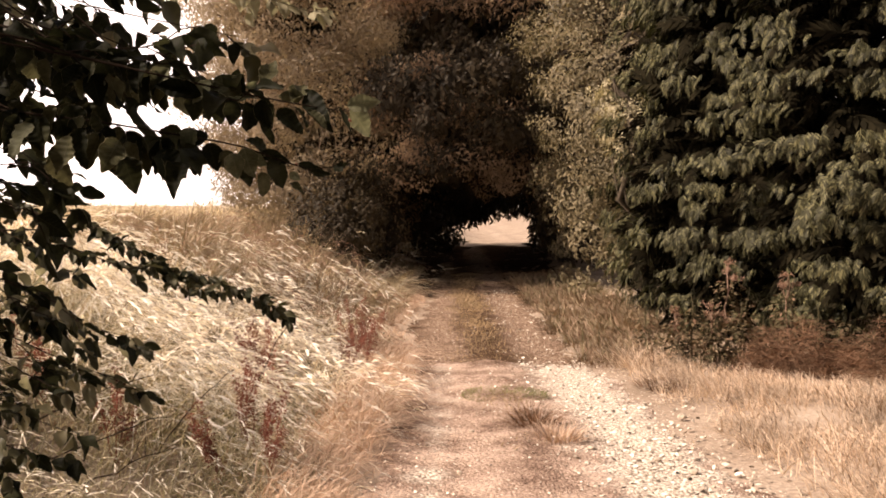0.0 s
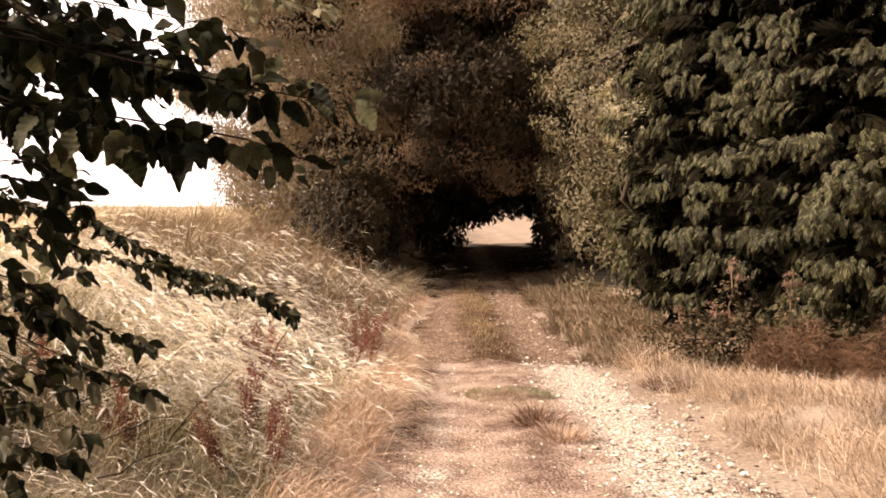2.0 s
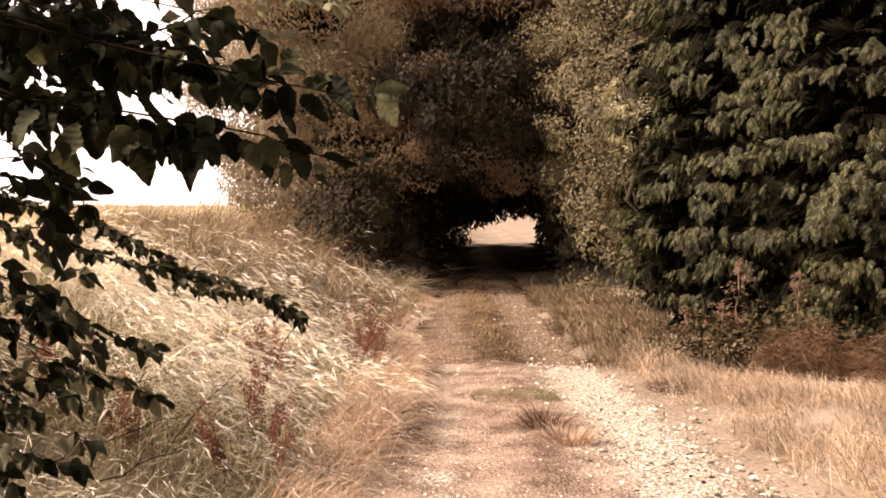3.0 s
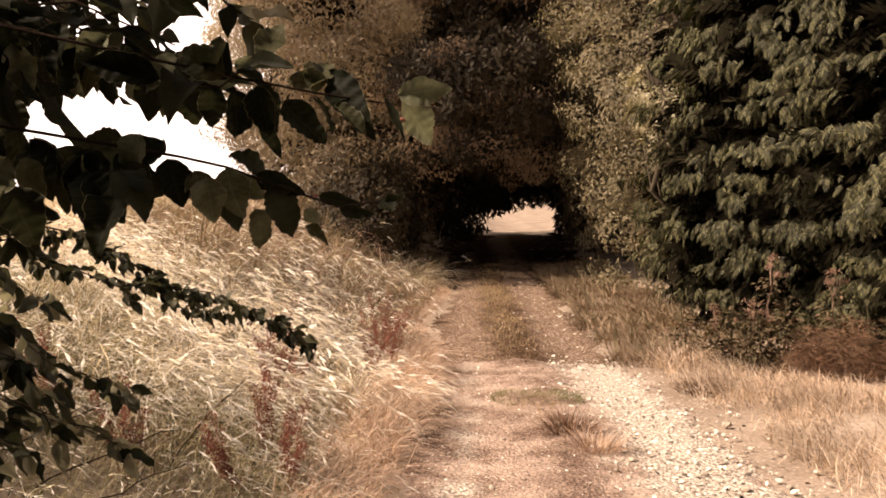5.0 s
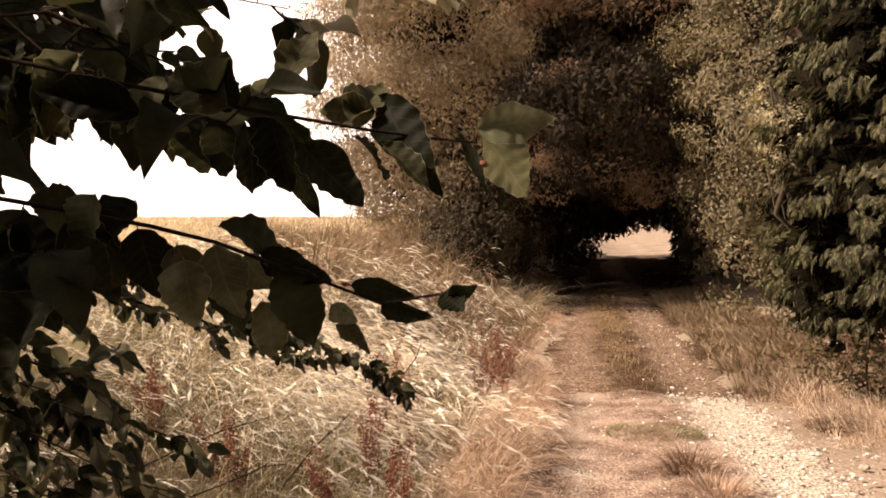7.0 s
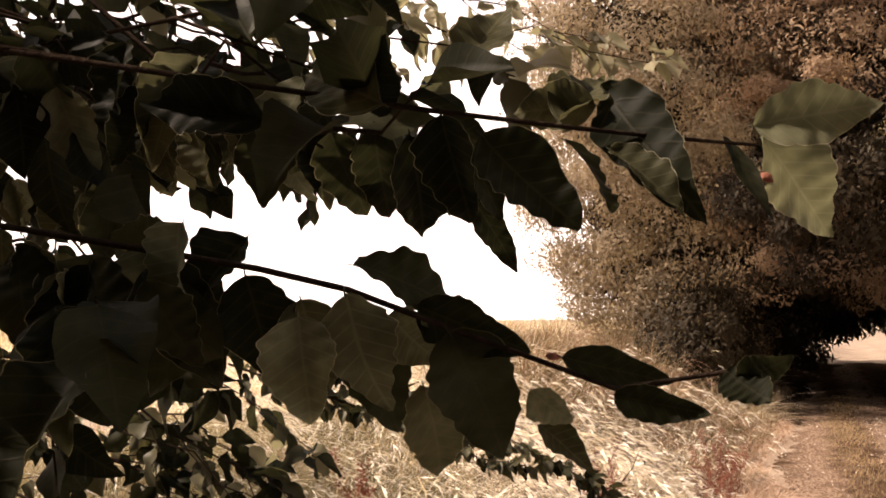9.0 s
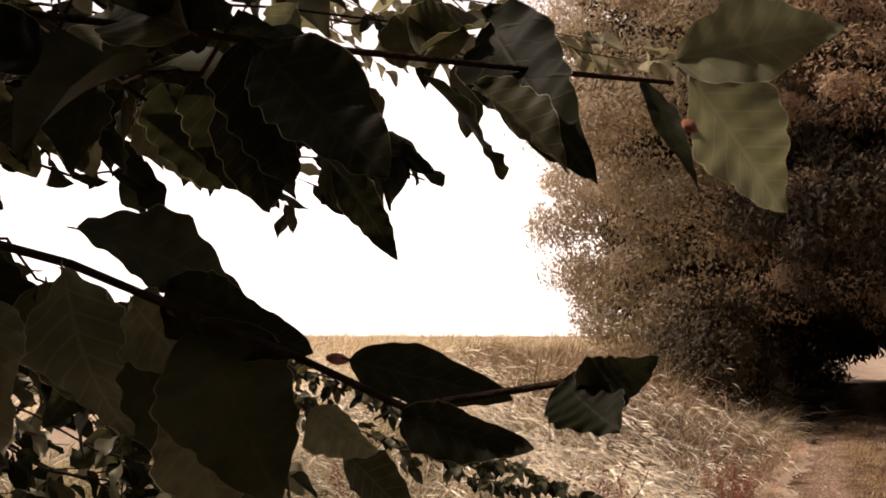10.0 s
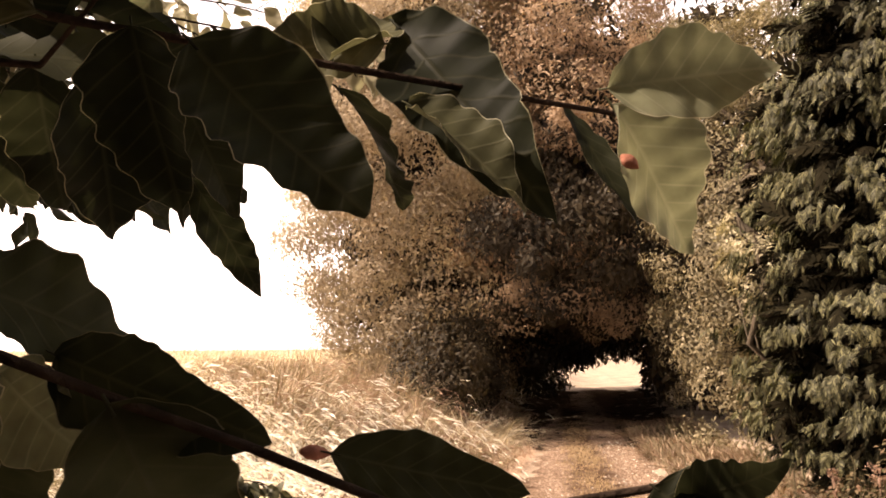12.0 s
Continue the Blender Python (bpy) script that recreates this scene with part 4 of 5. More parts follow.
def pebble_mesh(seed):
    rng = np.random.default_rng(seed)
    bm = bmesh.new()
    bmesh.ops.create_icosphere(bm, subdivisions=1, radius=1)
    sq = rng.uniform(0.55, 1.0, 3) * (1, 0.9, 0.65)
    for v in bm.verts:
        v.co = Vector(np.array(v.co) * sq * rng.uniform(0.78, 1.12))
    me = bpy.data.meshes.new("stone")
    bm.to_mesh(me)
    bm.free()
    me.materials.append(M_STONE)
    return me


for n_, (x_, y_, r_) in enumerate(((1.78, 7.0, 0.045), (0.97, 6.16, 0.035), (1.6, 6.5, 0.03), (1.35, 5.9, 0.035), (1.9, 6.3, 0.03), (0.2, 6.6, 0.03), (-0.2, 7.4, 0.03), (1.3, 7.7, 0.03),
                                   (1.5, 5.6, 0.04), (1.15, 7.0, 0.03), (0.1, 5.6, 0.03), (1.75, 5.6, 0.035))):
    st = new("stone", pebble_mesh(140 + n_))
    st.location = (x_, y_, float(ground_z(x_, y_)) + 0.022 + r_ * 0.25)
    st.scale = (r_, r_, r_)
    st.rotation_euler = (0, 0, n_ * 1.3)
    tagged(st, "pale rounded limestone lying loose on the gravel track", "stone", "loose stones on the lane")

ICO_V = np.array([(1, 0, 0), (-1, 0, 0), (0, 1, 0), (0, -1, 0), (0, 0, 1), (0, 0, -1), (0.66, 0.66, 0.3), (-0.66, 0.6, 0.25), (0.6, -0.66, 0.3), (-0.62, -0.66, 0.2)], float)
ICO_F = np.array([(0, 6, 4), (6, 2, 4), (2, 7, 4), (7, 1, 4), (1, 9, 4), (9, 3, 4), (3, 8, 4), (8, 0, 4)])
grng = np.random.default_rng(150)
n_ = 13000
sy = 4.3 + 14 * grng.random(n_) ** 2.0
pick = grng.random(n_)
shift = 0.25 * smooth_step(11, 5, sy)
sx = np.where(pick < 0.52, grng.normal(1.10 + shift, 0.24, n_), np.where(pick < 0.66, grng.normal(-0.05, 0.25, n_), grng.uniform(-0.5, 2.1, n_)))
ok = ((sy < 9.75) | (grng.random(n_) < 0.3)) & (sx > -0.5) & (sx < 1.85 + 0.35 * smooth_step(9.5, 5, sy))
sx, sy = sx[ok], sy[ok]
ss = (0.004 + 0.016 * grng.random(len(sx)) ** 4) * np.where(sx > 0.75, 1.0, 0.62)
sp = np.stack([sx, sy, ground_z(sx, sy) + 0.016 + 0.008 * (sy < 9.6) ], -1)
sr = turns(unit(grng.normal(size=sp.shape) * (1, 1, 0.3)), np.array((0, 0, 1.0)) + grng.normal(0, 0.3, sp.shape))
sv, sf = scatter(ICO_V, ICO_F, sp, sr, np.stack([ss * grng.uniform(0.7, 1.2, len(ss)), ss * grng.uniform(0.8, 1.4, len(ss)), ss * grng.uniform(0.4, 0.8, len(ss))], -1))
tagged(new("gravel", mesh_of("gravel", sv, sf, M_STONE)), "loose pale gravel lying in the ruts of the track", "gravel", kind="stuff")

# ---- beech over the camera ----
TREE_AT = np.array((-2.1, 0.2, float(ground_z(-2.1, 0.2)) - 0.05))
beech = thing("beech_tree", tuple(TREE_AT), "beech tree with low leafy branches in deep shade", "tree")
trunk_line = bowed(TREE_AT, TREE_AT + (0.2, 0.2, 6.5), 0, 10, 0.05, 160)
tp_ = [tube(trunk_line, np.linspace(0.24, 0.09, 10), 14)]
for k, end in enumerate(((-0.9, 2.4, 3.4), (1.4, -1.2, 3.9), (0.6, 1.0, 4.6), (-3.5, 1.8, 3.6), (-2.5, -2.5, 3.8), (0.2, -2.0, 3.2))):
    tp_.append(tube(bowed(trunk_line[3 + k % 4], end, 0.25, 7, 0.05, 161 + k), np.linspace(0.07, 0.015, 7), 7))
v, f = join(tp_)
part("trunk", mesh_of("trunk", v - TREE_AT, f, M_BARK, True), beech)


# edge hairs coloured pale for the backlit rim; brighter copy for lit leaves
M_MARGIN_LIT = foliage("lit_leaf_margin_hairs", [(0.34, 0.31, 0.21), (0.46, 0.42, 0.30)], 0.5, 0.5, (1.0, 0.95, 0.75), 20)
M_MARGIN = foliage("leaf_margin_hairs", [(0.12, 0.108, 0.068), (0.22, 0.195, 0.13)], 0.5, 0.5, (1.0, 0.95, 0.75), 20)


def leaf_mesh(seed, wide, curl, fold, nl=36, across=(-1, -0.98, -0.55, 0, 0.55, 0.98, 1)):
    """A beech blade: pointed oval with a wavy, finely haired edge, folded along the midrib and curled, on a short stalk."""
    rng = np.random.default_rng(seed)
    nw = len(across)
    rough = rng.uniform(0.0, 0.03, 2)
    v = []
    for i in range(nl):
        t = i / (nl - 1)
        w = 0.5 * wide * math.sin(math.pi * t ** 0.82) ** 0.8 * (1.02 - 0.32 * t) + 0.004
        for u in across:
            side = 0 if u > 0 else 1.4
            edge = 1 + abs(u) * (0.035 * math.sin(t * (36 + 2 * (seed % 5)) + seed + side) + 0.06 * math.sin(t * 14 + 2 * seed + side) + rough[int(u > 0)] * math.sin(t * 61))
            ripple = (0.022 * math.sin(t * (36 + 2 * (seed % 5)) + side) + 0.06 * math.sin(t * 9 + seed + 2 * side)) * abs(u) ** 1.6
            v.append((u * w * edge * (1 - 0.15 * fold), t, abs(u) * w * fold - curl * t * t + ripple + 0.02 * math.sin(5 * t + seed)))
    f = [(i * nw + j, i * nw + j + 1, (i + 1) * nw + j + 1, (i + 1) * nw + j) for i in range(nl - 1) for j in range(nw - 1)]
    sv_, sf_ = tube(np.array([(0, -0.05, -0.01), (0, -0.02, 0.0), (0, 0.05, 0.002)]), (0.006, 0.007, 0.007), 4)
    me = mesh_of("leaf", np.concatenate([np.array(v), sv_]), np.concatenate([np.array(f), sf_ + len(v)]), M_LEAF_SHADED, True)
    if nw == 7:
        me.materials.append(M_MARGIN)
        rim = np.zeros(len(me.polygons), np.int32)
        blade = np.arange(len(f)) % (nw - 1)
        rim[:len(f)] = (blade == 0) | (blade == nw - 2)
        me.polygons.foreach_set("material_index", rim)
    return me


# far leaves with sunlight in the colour: a pale copy and a half-lit copy
M_LEAF_SUNLIT = foliage("sunlit_beech_leaf", [(0.12, 0.108, 0.064), (0.26, 0.235, 0.155), (0.18, 0.163, 0.10)], 0.4, 0.45, (1.0, 1.0, 0.8), 8)
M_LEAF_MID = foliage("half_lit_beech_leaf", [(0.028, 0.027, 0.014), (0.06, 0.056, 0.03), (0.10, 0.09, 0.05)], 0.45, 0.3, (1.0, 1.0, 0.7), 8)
SHAPES = ((0.62, 0.12, 0.35), (0.7, 0.25, 0.6), (0.58, 0.05, 0.8), (0.66, -0.15, 0.45), (0.6, 0.35, 0.2), (0.64, 0.18, 0.7), (0.68, -0.05, 0.55))
LEAVES = [leaf_mesh(170 + k, *sh) for k, sh in enumerate(SHAPES)]
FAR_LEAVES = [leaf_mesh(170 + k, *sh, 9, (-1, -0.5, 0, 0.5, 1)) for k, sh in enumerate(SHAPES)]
# the same blades again, in colours that paint them lit by degrees
LIT_LEAVES, HALF_LEAVES, SUNLIT_LEAVES, MID_LEAVES = [], [], [], []
for stock, source, mat in ((LIT_LEAVES, LEAVES, M_LEAF_LIT), (HALF_LEAVES, LEAVES, M_LEAF_HALF), (SUNLIT_LEAVES, FAR_LEAVES, M_LEAF_SUNLIT), (MID_LEAVES, FAR_LEAVES, M_LEAF_MID)):
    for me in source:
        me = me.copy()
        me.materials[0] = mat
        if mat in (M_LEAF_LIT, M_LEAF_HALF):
            me.materials[1] = M_MARGIN_LIT
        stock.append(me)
# a mix of the three tones paints dappled light on far sprays
DAPPLED_LEAVES = FAR_LEAVES * 3 + MID_LEAVES * 2 + SUNLIT_LEAVES
lrng = np.random.default_rng(180)


def branch(points, r0, r1, seed):
    v, f = tube(points, np.linspace(r0, r1, len(points)), 7)
    return part("branch", mesh_of("branch", v - TREE_AT, f, M_TWIG, True), beech)


def leaf_on(stem, base, tip, width, facing=None, meshes=LEAVES):
    """One leaf from base to tip; width sets how broad it is, facing is the way its upper side looks."""
    b, t = Vector(base), Vector(tip)
    d = t - b
    ln = d.length
    up = Vector(facing) if facing is not None else Vector(lrng.normal(0, 0.5, 3)) + Vector((0.0, -0.8, 0.35))
    y = d.normalized()
    x = y.cross(up).normalized()
    z = x.cross(y)
    ob = new("leaf", meshes[int(lrng.integers(0, len(meshes)))])
    ob.parent = stem
    sx_ = width / 0.55
    rot = Matrix((x, y, z)).transposed().to_4x4()
    ob.matrix_local = Matrix.Translation(b - Vector(TREE_AT)) @ rot @ Matrix.Diagonal((sx_, ln, min(sx_, ln), 1))
    return ob


upper_twig = branch(np.array([(-1.25, 1.02, 1.93), (-0.83, 1.02, 1.84), (-0.383, 1.015, 1.756), (-0.268, 1.012, 1.7305), (-0.201, 1.016, 1.7165), (-0.156, 1.022, 1.7085), (-0.125, 1.032, 1.7045), (-0.105, 1.042, 1.7030)]), 0.0015, 0.0005, 1)
lower_twig = branch(np.array([(-1.2, 1.0, 1.80), (-0.7, 0.99, 1.727), (-0.35, 0.976, 1.685), (-0.268, 0.971, 1.6715), (-0.2306, 0.966, 1.6652), (-0.2003, 0.960, 1.6588), (-0.1738, 0.962, 1.6490), (-0.1565, 0.963, 1.6430), (-0.132, 0.9535, 1.6357), (-0.108, 0.954, 1.6398)]), 0.0013, 0.0005, 2)


def upper(b, t, w, meshes=LEAVES):
    leaf_on(upper_twig, b, t, w, lrng.normal(0, 0.3, 3) + (0.15, -1.0, 0.25), meshes)


def lower(b, t, w, meshes=LEAVES):
    leaf_on(lower_twig, b, t, w, lrng.normal(0, 0.3, 3) + (0.3, -1.0, 0.15), meshes)


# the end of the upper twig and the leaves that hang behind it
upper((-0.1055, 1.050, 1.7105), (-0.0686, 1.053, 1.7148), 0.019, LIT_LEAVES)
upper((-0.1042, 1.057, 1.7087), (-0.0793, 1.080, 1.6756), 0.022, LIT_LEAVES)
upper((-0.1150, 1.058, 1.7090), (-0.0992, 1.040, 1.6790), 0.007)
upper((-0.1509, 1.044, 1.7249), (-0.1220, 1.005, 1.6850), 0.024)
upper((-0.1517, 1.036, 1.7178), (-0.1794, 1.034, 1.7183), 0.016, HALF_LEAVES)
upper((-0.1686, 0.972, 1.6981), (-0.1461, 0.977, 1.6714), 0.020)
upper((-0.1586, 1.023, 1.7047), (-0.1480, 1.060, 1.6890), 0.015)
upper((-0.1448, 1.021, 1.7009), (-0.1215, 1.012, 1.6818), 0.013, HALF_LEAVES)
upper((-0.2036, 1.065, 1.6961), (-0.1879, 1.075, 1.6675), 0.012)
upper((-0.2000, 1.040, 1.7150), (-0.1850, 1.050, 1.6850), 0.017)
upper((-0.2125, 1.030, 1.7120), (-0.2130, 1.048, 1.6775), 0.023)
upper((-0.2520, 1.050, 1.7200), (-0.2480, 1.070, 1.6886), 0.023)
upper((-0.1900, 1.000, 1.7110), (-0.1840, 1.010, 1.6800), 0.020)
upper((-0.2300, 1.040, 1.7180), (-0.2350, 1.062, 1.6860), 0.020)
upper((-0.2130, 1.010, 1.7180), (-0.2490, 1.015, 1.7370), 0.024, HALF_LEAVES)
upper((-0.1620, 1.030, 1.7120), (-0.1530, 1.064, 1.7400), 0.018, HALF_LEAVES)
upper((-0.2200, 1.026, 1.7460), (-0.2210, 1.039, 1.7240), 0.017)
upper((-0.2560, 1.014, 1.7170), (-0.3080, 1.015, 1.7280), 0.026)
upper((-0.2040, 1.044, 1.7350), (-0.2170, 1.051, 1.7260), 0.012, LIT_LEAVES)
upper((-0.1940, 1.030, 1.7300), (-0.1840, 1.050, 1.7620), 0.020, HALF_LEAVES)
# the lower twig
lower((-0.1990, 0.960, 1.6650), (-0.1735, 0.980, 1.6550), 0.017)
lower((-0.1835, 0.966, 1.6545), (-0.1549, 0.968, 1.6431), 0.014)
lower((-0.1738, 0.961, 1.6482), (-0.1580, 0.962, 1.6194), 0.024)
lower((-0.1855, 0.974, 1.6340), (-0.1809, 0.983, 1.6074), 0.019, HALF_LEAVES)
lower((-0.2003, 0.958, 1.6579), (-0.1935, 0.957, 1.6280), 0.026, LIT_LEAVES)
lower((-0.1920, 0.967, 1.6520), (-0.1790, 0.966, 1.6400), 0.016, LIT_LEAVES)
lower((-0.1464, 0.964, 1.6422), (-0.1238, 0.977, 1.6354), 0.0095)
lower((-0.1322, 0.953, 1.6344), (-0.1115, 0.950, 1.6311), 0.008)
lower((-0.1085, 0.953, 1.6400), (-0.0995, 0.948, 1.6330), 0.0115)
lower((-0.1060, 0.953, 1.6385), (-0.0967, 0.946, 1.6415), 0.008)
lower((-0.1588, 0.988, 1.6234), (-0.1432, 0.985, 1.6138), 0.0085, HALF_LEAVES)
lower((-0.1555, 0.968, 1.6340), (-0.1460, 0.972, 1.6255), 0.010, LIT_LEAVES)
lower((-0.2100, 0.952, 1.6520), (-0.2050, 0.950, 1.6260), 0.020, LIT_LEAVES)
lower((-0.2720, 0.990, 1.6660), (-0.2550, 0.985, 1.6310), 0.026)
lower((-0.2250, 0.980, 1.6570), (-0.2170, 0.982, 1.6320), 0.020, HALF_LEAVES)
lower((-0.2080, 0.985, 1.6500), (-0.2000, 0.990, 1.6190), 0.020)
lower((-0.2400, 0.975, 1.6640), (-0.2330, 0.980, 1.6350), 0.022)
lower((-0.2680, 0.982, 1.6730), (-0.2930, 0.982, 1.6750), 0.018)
for b_, t_, w_ in (((-0.1034, 1.044, 1.6945), (-0.1000, 1.043, 1.6915), 0.003), ((-0.1500, 0.963, 1.6425), (-0.1465, 0.965, 1.6420), 0.002)):
    v, f = tube(bowed(b_, t_, 0, 5, 0), np.array((0.15, 0.45, 0.5, 0.35, 0.05)) * w_, 7)
    part("bud", mesh_of("bud", v - TREE_AT, f, M_BUD, True), upper_twig if b_[1] > 1 else lower_twig, "pinkish bud scale")


def leafy_twig(a, b, sag, n, size, seed, spread=0.5, r0=0.003, bush=1.0, meshes=FAR_LEAVES):
    """A thin branch with alternating side twigs, and leaves in two loose ranks along each of them."""
    rng = np.random.default_rng(seed)
    line = bowed(a, b, sag, 9, 0.012, seed)
    axis = unit(np.asarray(b, float) - np.asarray(a, float))
    across = unit(np.cross(axis, (0, 0, 1.0)))
    tubes = [tube(line, np.linspace(r0, 0.0006, 9), 6)]
    per = 6
    spots = []
    for i in range(max(2, n // per)):
        t = min(1.0, (i + 0.3 + 0.7 * rng.random()) / max(2, n // per))
        c = np.array([np.interp(t, np.linspace(0, 1, 9), line[:, k]) for k in range(3)])
        d = unit(axis * 0.8 + across * (0.6 if i % 2 else -0.6) + np.array((0, 0, rng.normal(-0.15, 0.35))) * bush + rng.normal(0, 0.15, 3))
        ln = size * rng.uniform(1.6, 3.2) * bush * (1.15 - 0.5 * t)
        end = c + d * ln
        tubes.append(tube(bowed(c, end, -0.004, 4, 0.003, seed + i), (0.0012, 0.001, 0.0008, 0.0005), 4))
        for k in range(per):
            u = (k + 1) / per
            spots.append((c + d * ln * u, d, 1 if k % 2 else -1, u))
    v, f = join(tubes)
    stem = part("branch", mesh_of("branch", v - TREE_AT, f, M_TWIG, True), beech)
    for c, d0, flip, u in spots:
        s = size * rng.uniform(0.7, 1.2)
        wing = unit(np.cross(d0, (0, 0, 1.0))) * flip
        d = unit(wing * 0.6 * (1.2 - u) + d0 * 0.6 + np.array((0, 0, -0.4)) + rng.normal(0, spread * 0.7, 3))
        b0 = c + d * s * 0.10
        leaf_on(stem, b0, b0 + d * s, s * rng.uniform(0.5, 0.68), rng.normal(0, 0.6, 3) + (0.0, -0.4, 0.8), meshes)
    return stem


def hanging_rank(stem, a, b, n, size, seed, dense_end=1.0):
    """Leaves hanging side by side from a twig, a few of them in the lit colours."""
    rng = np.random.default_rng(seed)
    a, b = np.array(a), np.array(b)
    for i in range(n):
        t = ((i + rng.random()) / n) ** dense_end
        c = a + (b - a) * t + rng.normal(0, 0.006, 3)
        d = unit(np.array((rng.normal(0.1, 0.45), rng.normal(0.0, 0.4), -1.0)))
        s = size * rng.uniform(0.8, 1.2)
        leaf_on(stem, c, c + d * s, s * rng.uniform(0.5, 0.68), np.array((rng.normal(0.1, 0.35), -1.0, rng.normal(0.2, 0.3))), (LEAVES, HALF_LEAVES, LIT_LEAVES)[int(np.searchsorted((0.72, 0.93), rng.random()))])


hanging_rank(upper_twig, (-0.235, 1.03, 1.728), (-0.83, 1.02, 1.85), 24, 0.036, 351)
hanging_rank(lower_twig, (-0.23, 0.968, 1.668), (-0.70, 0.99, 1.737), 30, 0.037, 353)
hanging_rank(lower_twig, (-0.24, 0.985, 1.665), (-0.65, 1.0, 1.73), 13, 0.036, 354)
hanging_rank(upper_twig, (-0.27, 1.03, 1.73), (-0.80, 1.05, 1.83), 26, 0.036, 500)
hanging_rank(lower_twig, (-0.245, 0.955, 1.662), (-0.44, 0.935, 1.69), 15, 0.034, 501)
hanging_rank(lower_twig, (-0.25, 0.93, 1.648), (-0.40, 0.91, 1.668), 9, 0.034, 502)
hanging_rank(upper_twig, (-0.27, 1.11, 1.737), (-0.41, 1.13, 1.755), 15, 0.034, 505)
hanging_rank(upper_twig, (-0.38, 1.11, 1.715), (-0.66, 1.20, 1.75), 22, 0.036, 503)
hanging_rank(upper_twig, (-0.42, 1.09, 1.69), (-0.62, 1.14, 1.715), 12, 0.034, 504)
# near sprays round the two longest twigs
leafy_twig((-0.9, 1.05, 1.82), (-0.26, 1.06, 1.745), 0.02, 30, 0.038, 320)
leafy_twig((-0.75, 1.0, 1.79), (-0.25, 1.04, 1.712), 0.02, 24, 0.045, 322)
leafy_twig((-0.9, 1.02, 1.74), (-0.29, 1.0, 1.655), 0.02, 24, 0.038, 323)
leafy_twig((-0.9, 1.2, 1.95), (-0.42, 1.2, 1.86), 0.02, 30, 0.04, 325)
# the mass of leaves further along the boughs
TW = np.random.default_rng(330)
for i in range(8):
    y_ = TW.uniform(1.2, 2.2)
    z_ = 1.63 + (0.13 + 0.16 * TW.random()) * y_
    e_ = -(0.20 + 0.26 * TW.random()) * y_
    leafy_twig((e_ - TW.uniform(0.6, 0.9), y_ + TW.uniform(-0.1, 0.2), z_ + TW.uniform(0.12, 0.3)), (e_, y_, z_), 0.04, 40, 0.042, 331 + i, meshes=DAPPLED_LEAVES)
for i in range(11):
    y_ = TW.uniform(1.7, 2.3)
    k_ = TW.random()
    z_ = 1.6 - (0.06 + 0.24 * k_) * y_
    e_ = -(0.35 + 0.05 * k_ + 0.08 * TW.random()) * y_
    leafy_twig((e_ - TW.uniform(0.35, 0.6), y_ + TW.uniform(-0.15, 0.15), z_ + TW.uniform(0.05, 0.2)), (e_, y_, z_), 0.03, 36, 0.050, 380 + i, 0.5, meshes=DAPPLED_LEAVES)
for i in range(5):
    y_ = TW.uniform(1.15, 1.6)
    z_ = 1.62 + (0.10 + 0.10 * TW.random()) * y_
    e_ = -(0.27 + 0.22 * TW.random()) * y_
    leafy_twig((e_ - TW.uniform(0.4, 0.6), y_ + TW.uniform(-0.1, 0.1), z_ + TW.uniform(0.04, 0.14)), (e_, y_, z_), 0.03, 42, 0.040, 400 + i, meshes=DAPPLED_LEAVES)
for i in range(6):
    y_ = TW.uniform(1.08, 1.4)
    z_ = 1.61 + (0.09 + 0.08 * TW.random()) * y_
    e_ = -(0.22 + 0.17 * TW.random()) * y_
    leafy_twig((e_ - TW.uniform(0.35, 0.5), y_ + TW.uniform(-0.08, 0.12), z_ + TW.uniform(0.03, 0.10)), (e_, y_, z_), 0.02, 36, 0.038, 420 + i)
for i in range(6):
    y_ = TW.uniform(1.15, 1.6)
    z_ = 1.62 + (-0.04 + 0.08 * TW.random()) * y_
    e_ = -(0.38 + 0.12 * TW.random()) * y_
    leafy_twig((e_ - TW.uniform(0.35, 0.5), y_ + TW.uniform(-0.1, 0.1), z_ + TW.uniform(0.05, 0.12)), (e_, y_, z_), 0.03, 36, 0.040, 410 + i)
for i in range(5):
    y_ = TW.uniform(1.55, 2.2)
    z_ = 1.62 + (0.115 + 0.06 * TW.random()) * y_
    e_ = -(0.31 + 0.12 * TW.random()) * y_
    leafy_twig((e_ - TW.uniform(0.4, 0.6), y_ + TW.uniform(-0.1, 0.1), z_ + TW.uniform(0.08, 0.2)), (e_, y_, z_), 0.03, 42, 0.042, 430 + i)
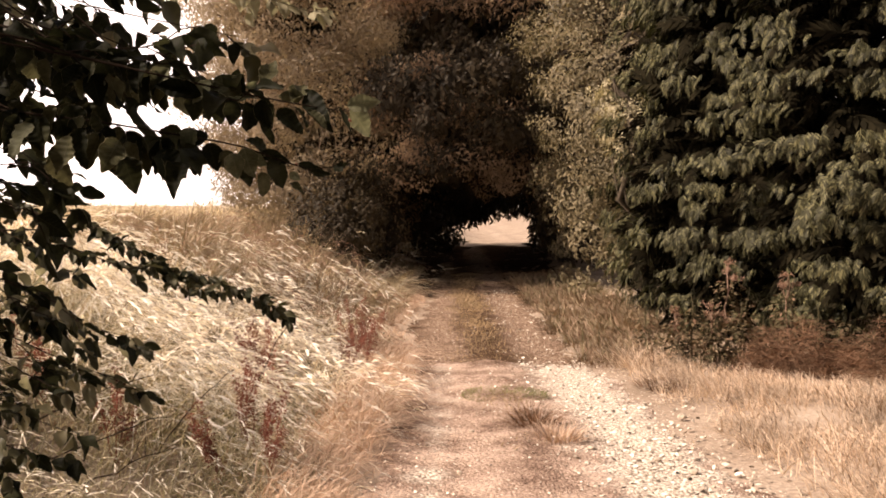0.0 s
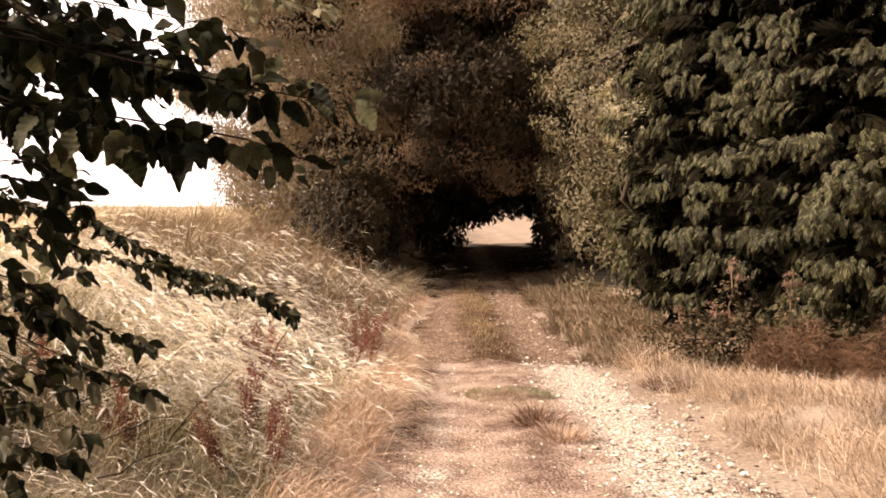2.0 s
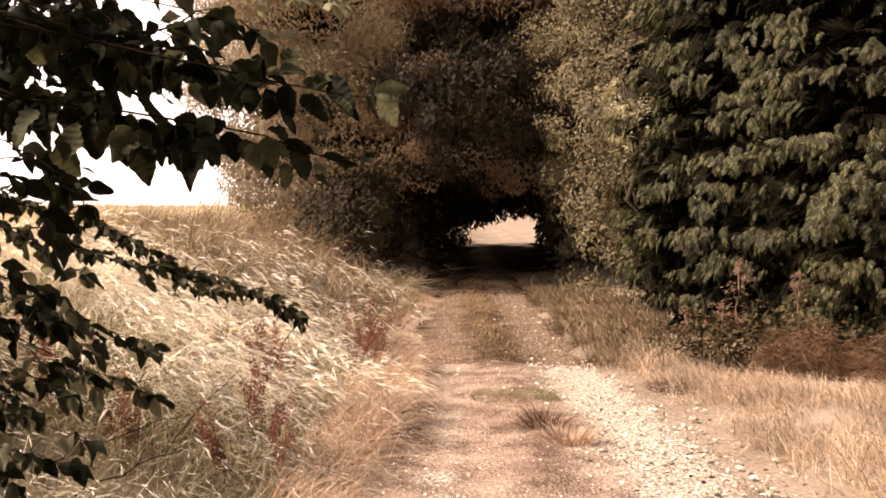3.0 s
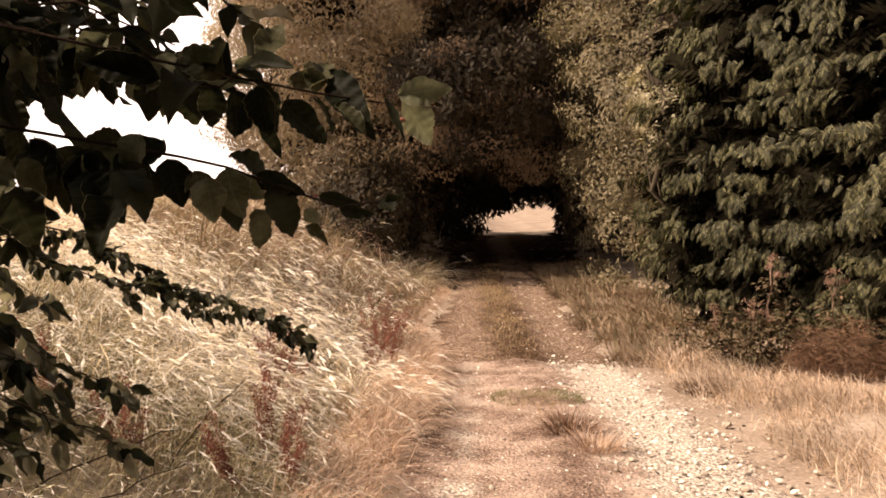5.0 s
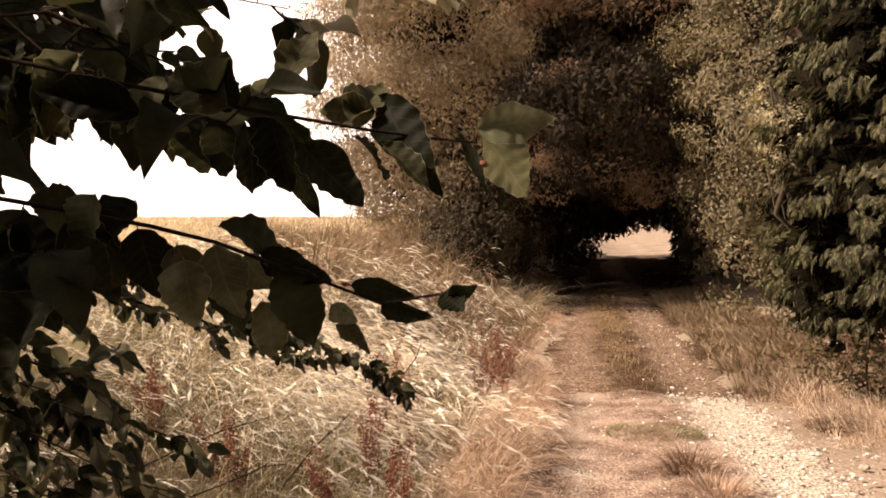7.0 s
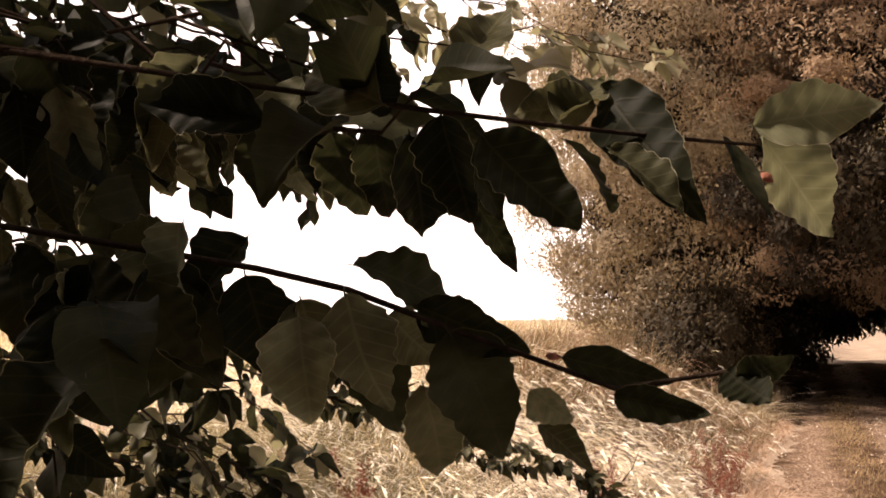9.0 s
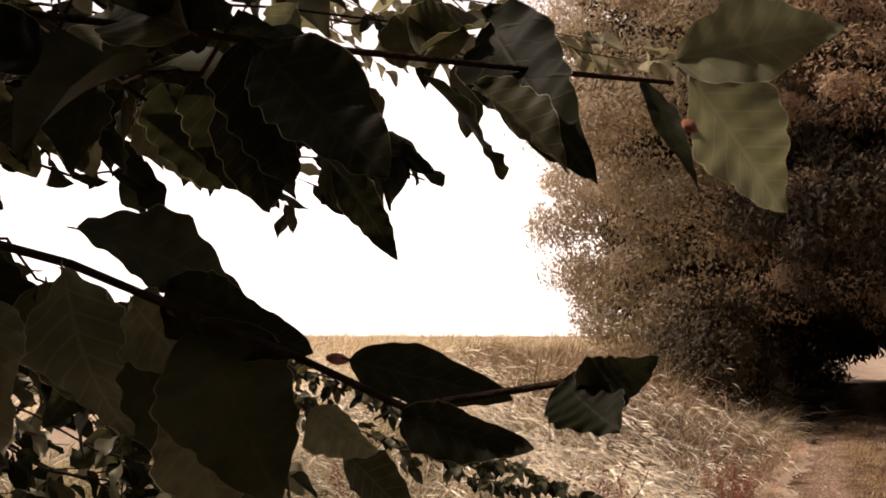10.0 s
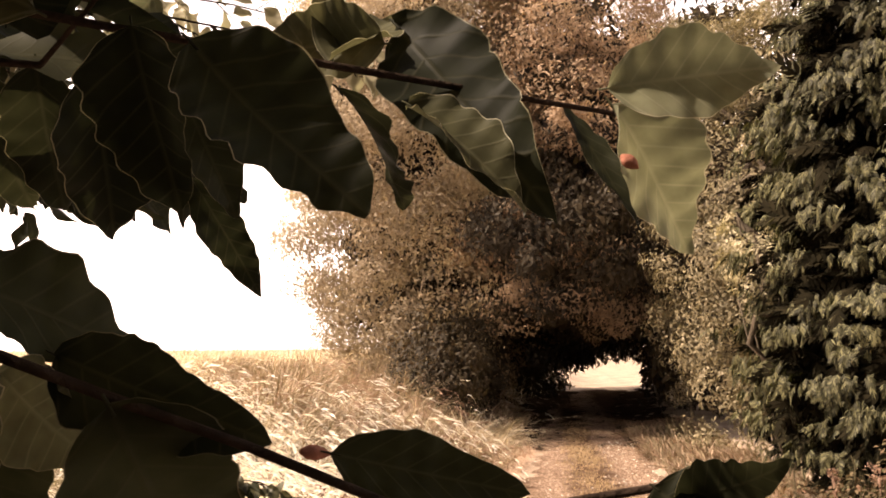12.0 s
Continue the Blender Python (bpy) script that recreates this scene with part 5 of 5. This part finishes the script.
# over the field, a spray coloured as sunlit; thin sprays hanging to the grass
leafy_twig((-1.078, 2.2, 2.20), (-0.291, 2.2, 2.04), 0.03, 60, 0.05, 308, meshes=SUNLIT_LEAVES)
leafy_twig((-1.0, 2.3, 2.28), (-0.40, 2.3, 2.12), 0.03, 50, 0.05, 314, meshes=SUNLIT_LEAVES)
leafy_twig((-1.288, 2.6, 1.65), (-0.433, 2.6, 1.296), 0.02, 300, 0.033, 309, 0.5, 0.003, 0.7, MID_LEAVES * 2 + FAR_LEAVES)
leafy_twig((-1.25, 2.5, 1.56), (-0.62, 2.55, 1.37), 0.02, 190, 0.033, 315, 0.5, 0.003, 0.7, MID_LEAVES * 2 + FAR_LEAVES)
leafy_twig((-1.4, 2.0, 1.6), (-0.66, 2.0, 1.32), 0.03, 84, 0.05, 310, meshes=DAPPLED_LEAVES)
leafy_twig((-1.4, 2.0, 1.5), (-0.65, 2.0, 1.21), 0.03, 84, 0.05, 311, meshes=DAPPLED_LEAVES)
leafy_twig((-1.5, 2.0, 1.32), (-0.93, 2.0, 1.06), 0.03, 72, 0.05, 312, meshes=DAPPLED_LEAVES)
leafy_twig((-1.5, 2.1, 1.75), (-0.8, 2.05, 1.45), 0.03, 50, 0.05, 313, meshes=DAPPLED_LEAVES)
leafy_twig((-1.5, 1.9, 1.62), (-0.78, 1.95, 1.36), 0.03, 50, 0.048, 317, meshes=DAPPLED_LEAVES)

# the unseen crown above and behind, added to shade the low branches
rngc = np.random.default_rng(200)


def crown_room(p):
    """Leaves the view under the branches free."""
    x, y, z = p[:, 0], p[:, 1], p[:, 2]
    low = 2.35 + 0.36 * np.clip(y, 0, 9)
    return (z > low) & (y < 0.9 - 0.2 * x)


p, R, s_ = leaf_cloud((-1.0, -1.6, 4.2), (4.8, 4.2, 2.6), 430, 48, (0.35, 0.8), (0.13, 0.19), rngc, 0.4, crown_room)
v, f = scatter(BROAD_V, BROAD_F, p, R, s_)
part("crown", mesh_of("crown", v - TREE_AT, f, M_CROWN_BEECH), beech, kind="stuff")


def behind_room(p):
    return (p[:, 1] < -2.0) & (p[:, 2] > ground_z(p[:, 0], p[:, 1]) + 0.1)


# unseen trees, added behind the view to block the sky on that side
for n_, (x_, y_) in enumerate(((-7.5, -6.5), (-4.2, -7.5), (0.6, -8.5), (4.6, -7.5), (8.0, -6.0))):
    broad_tree("unseen_shade_tree", (x_, y_, 0), (x_, y_, 5.0), (3.2, 2.8, 5.4), 190, 80, (0.6, 1.1), (0.42, 0.65), M_CROWN_SHADE,
               "unseen dark leafy tree added behind the view to block skylight", "tree", 220 + n_, behind_room, 0.25, shape=(STREAK_V, STREAK_F))
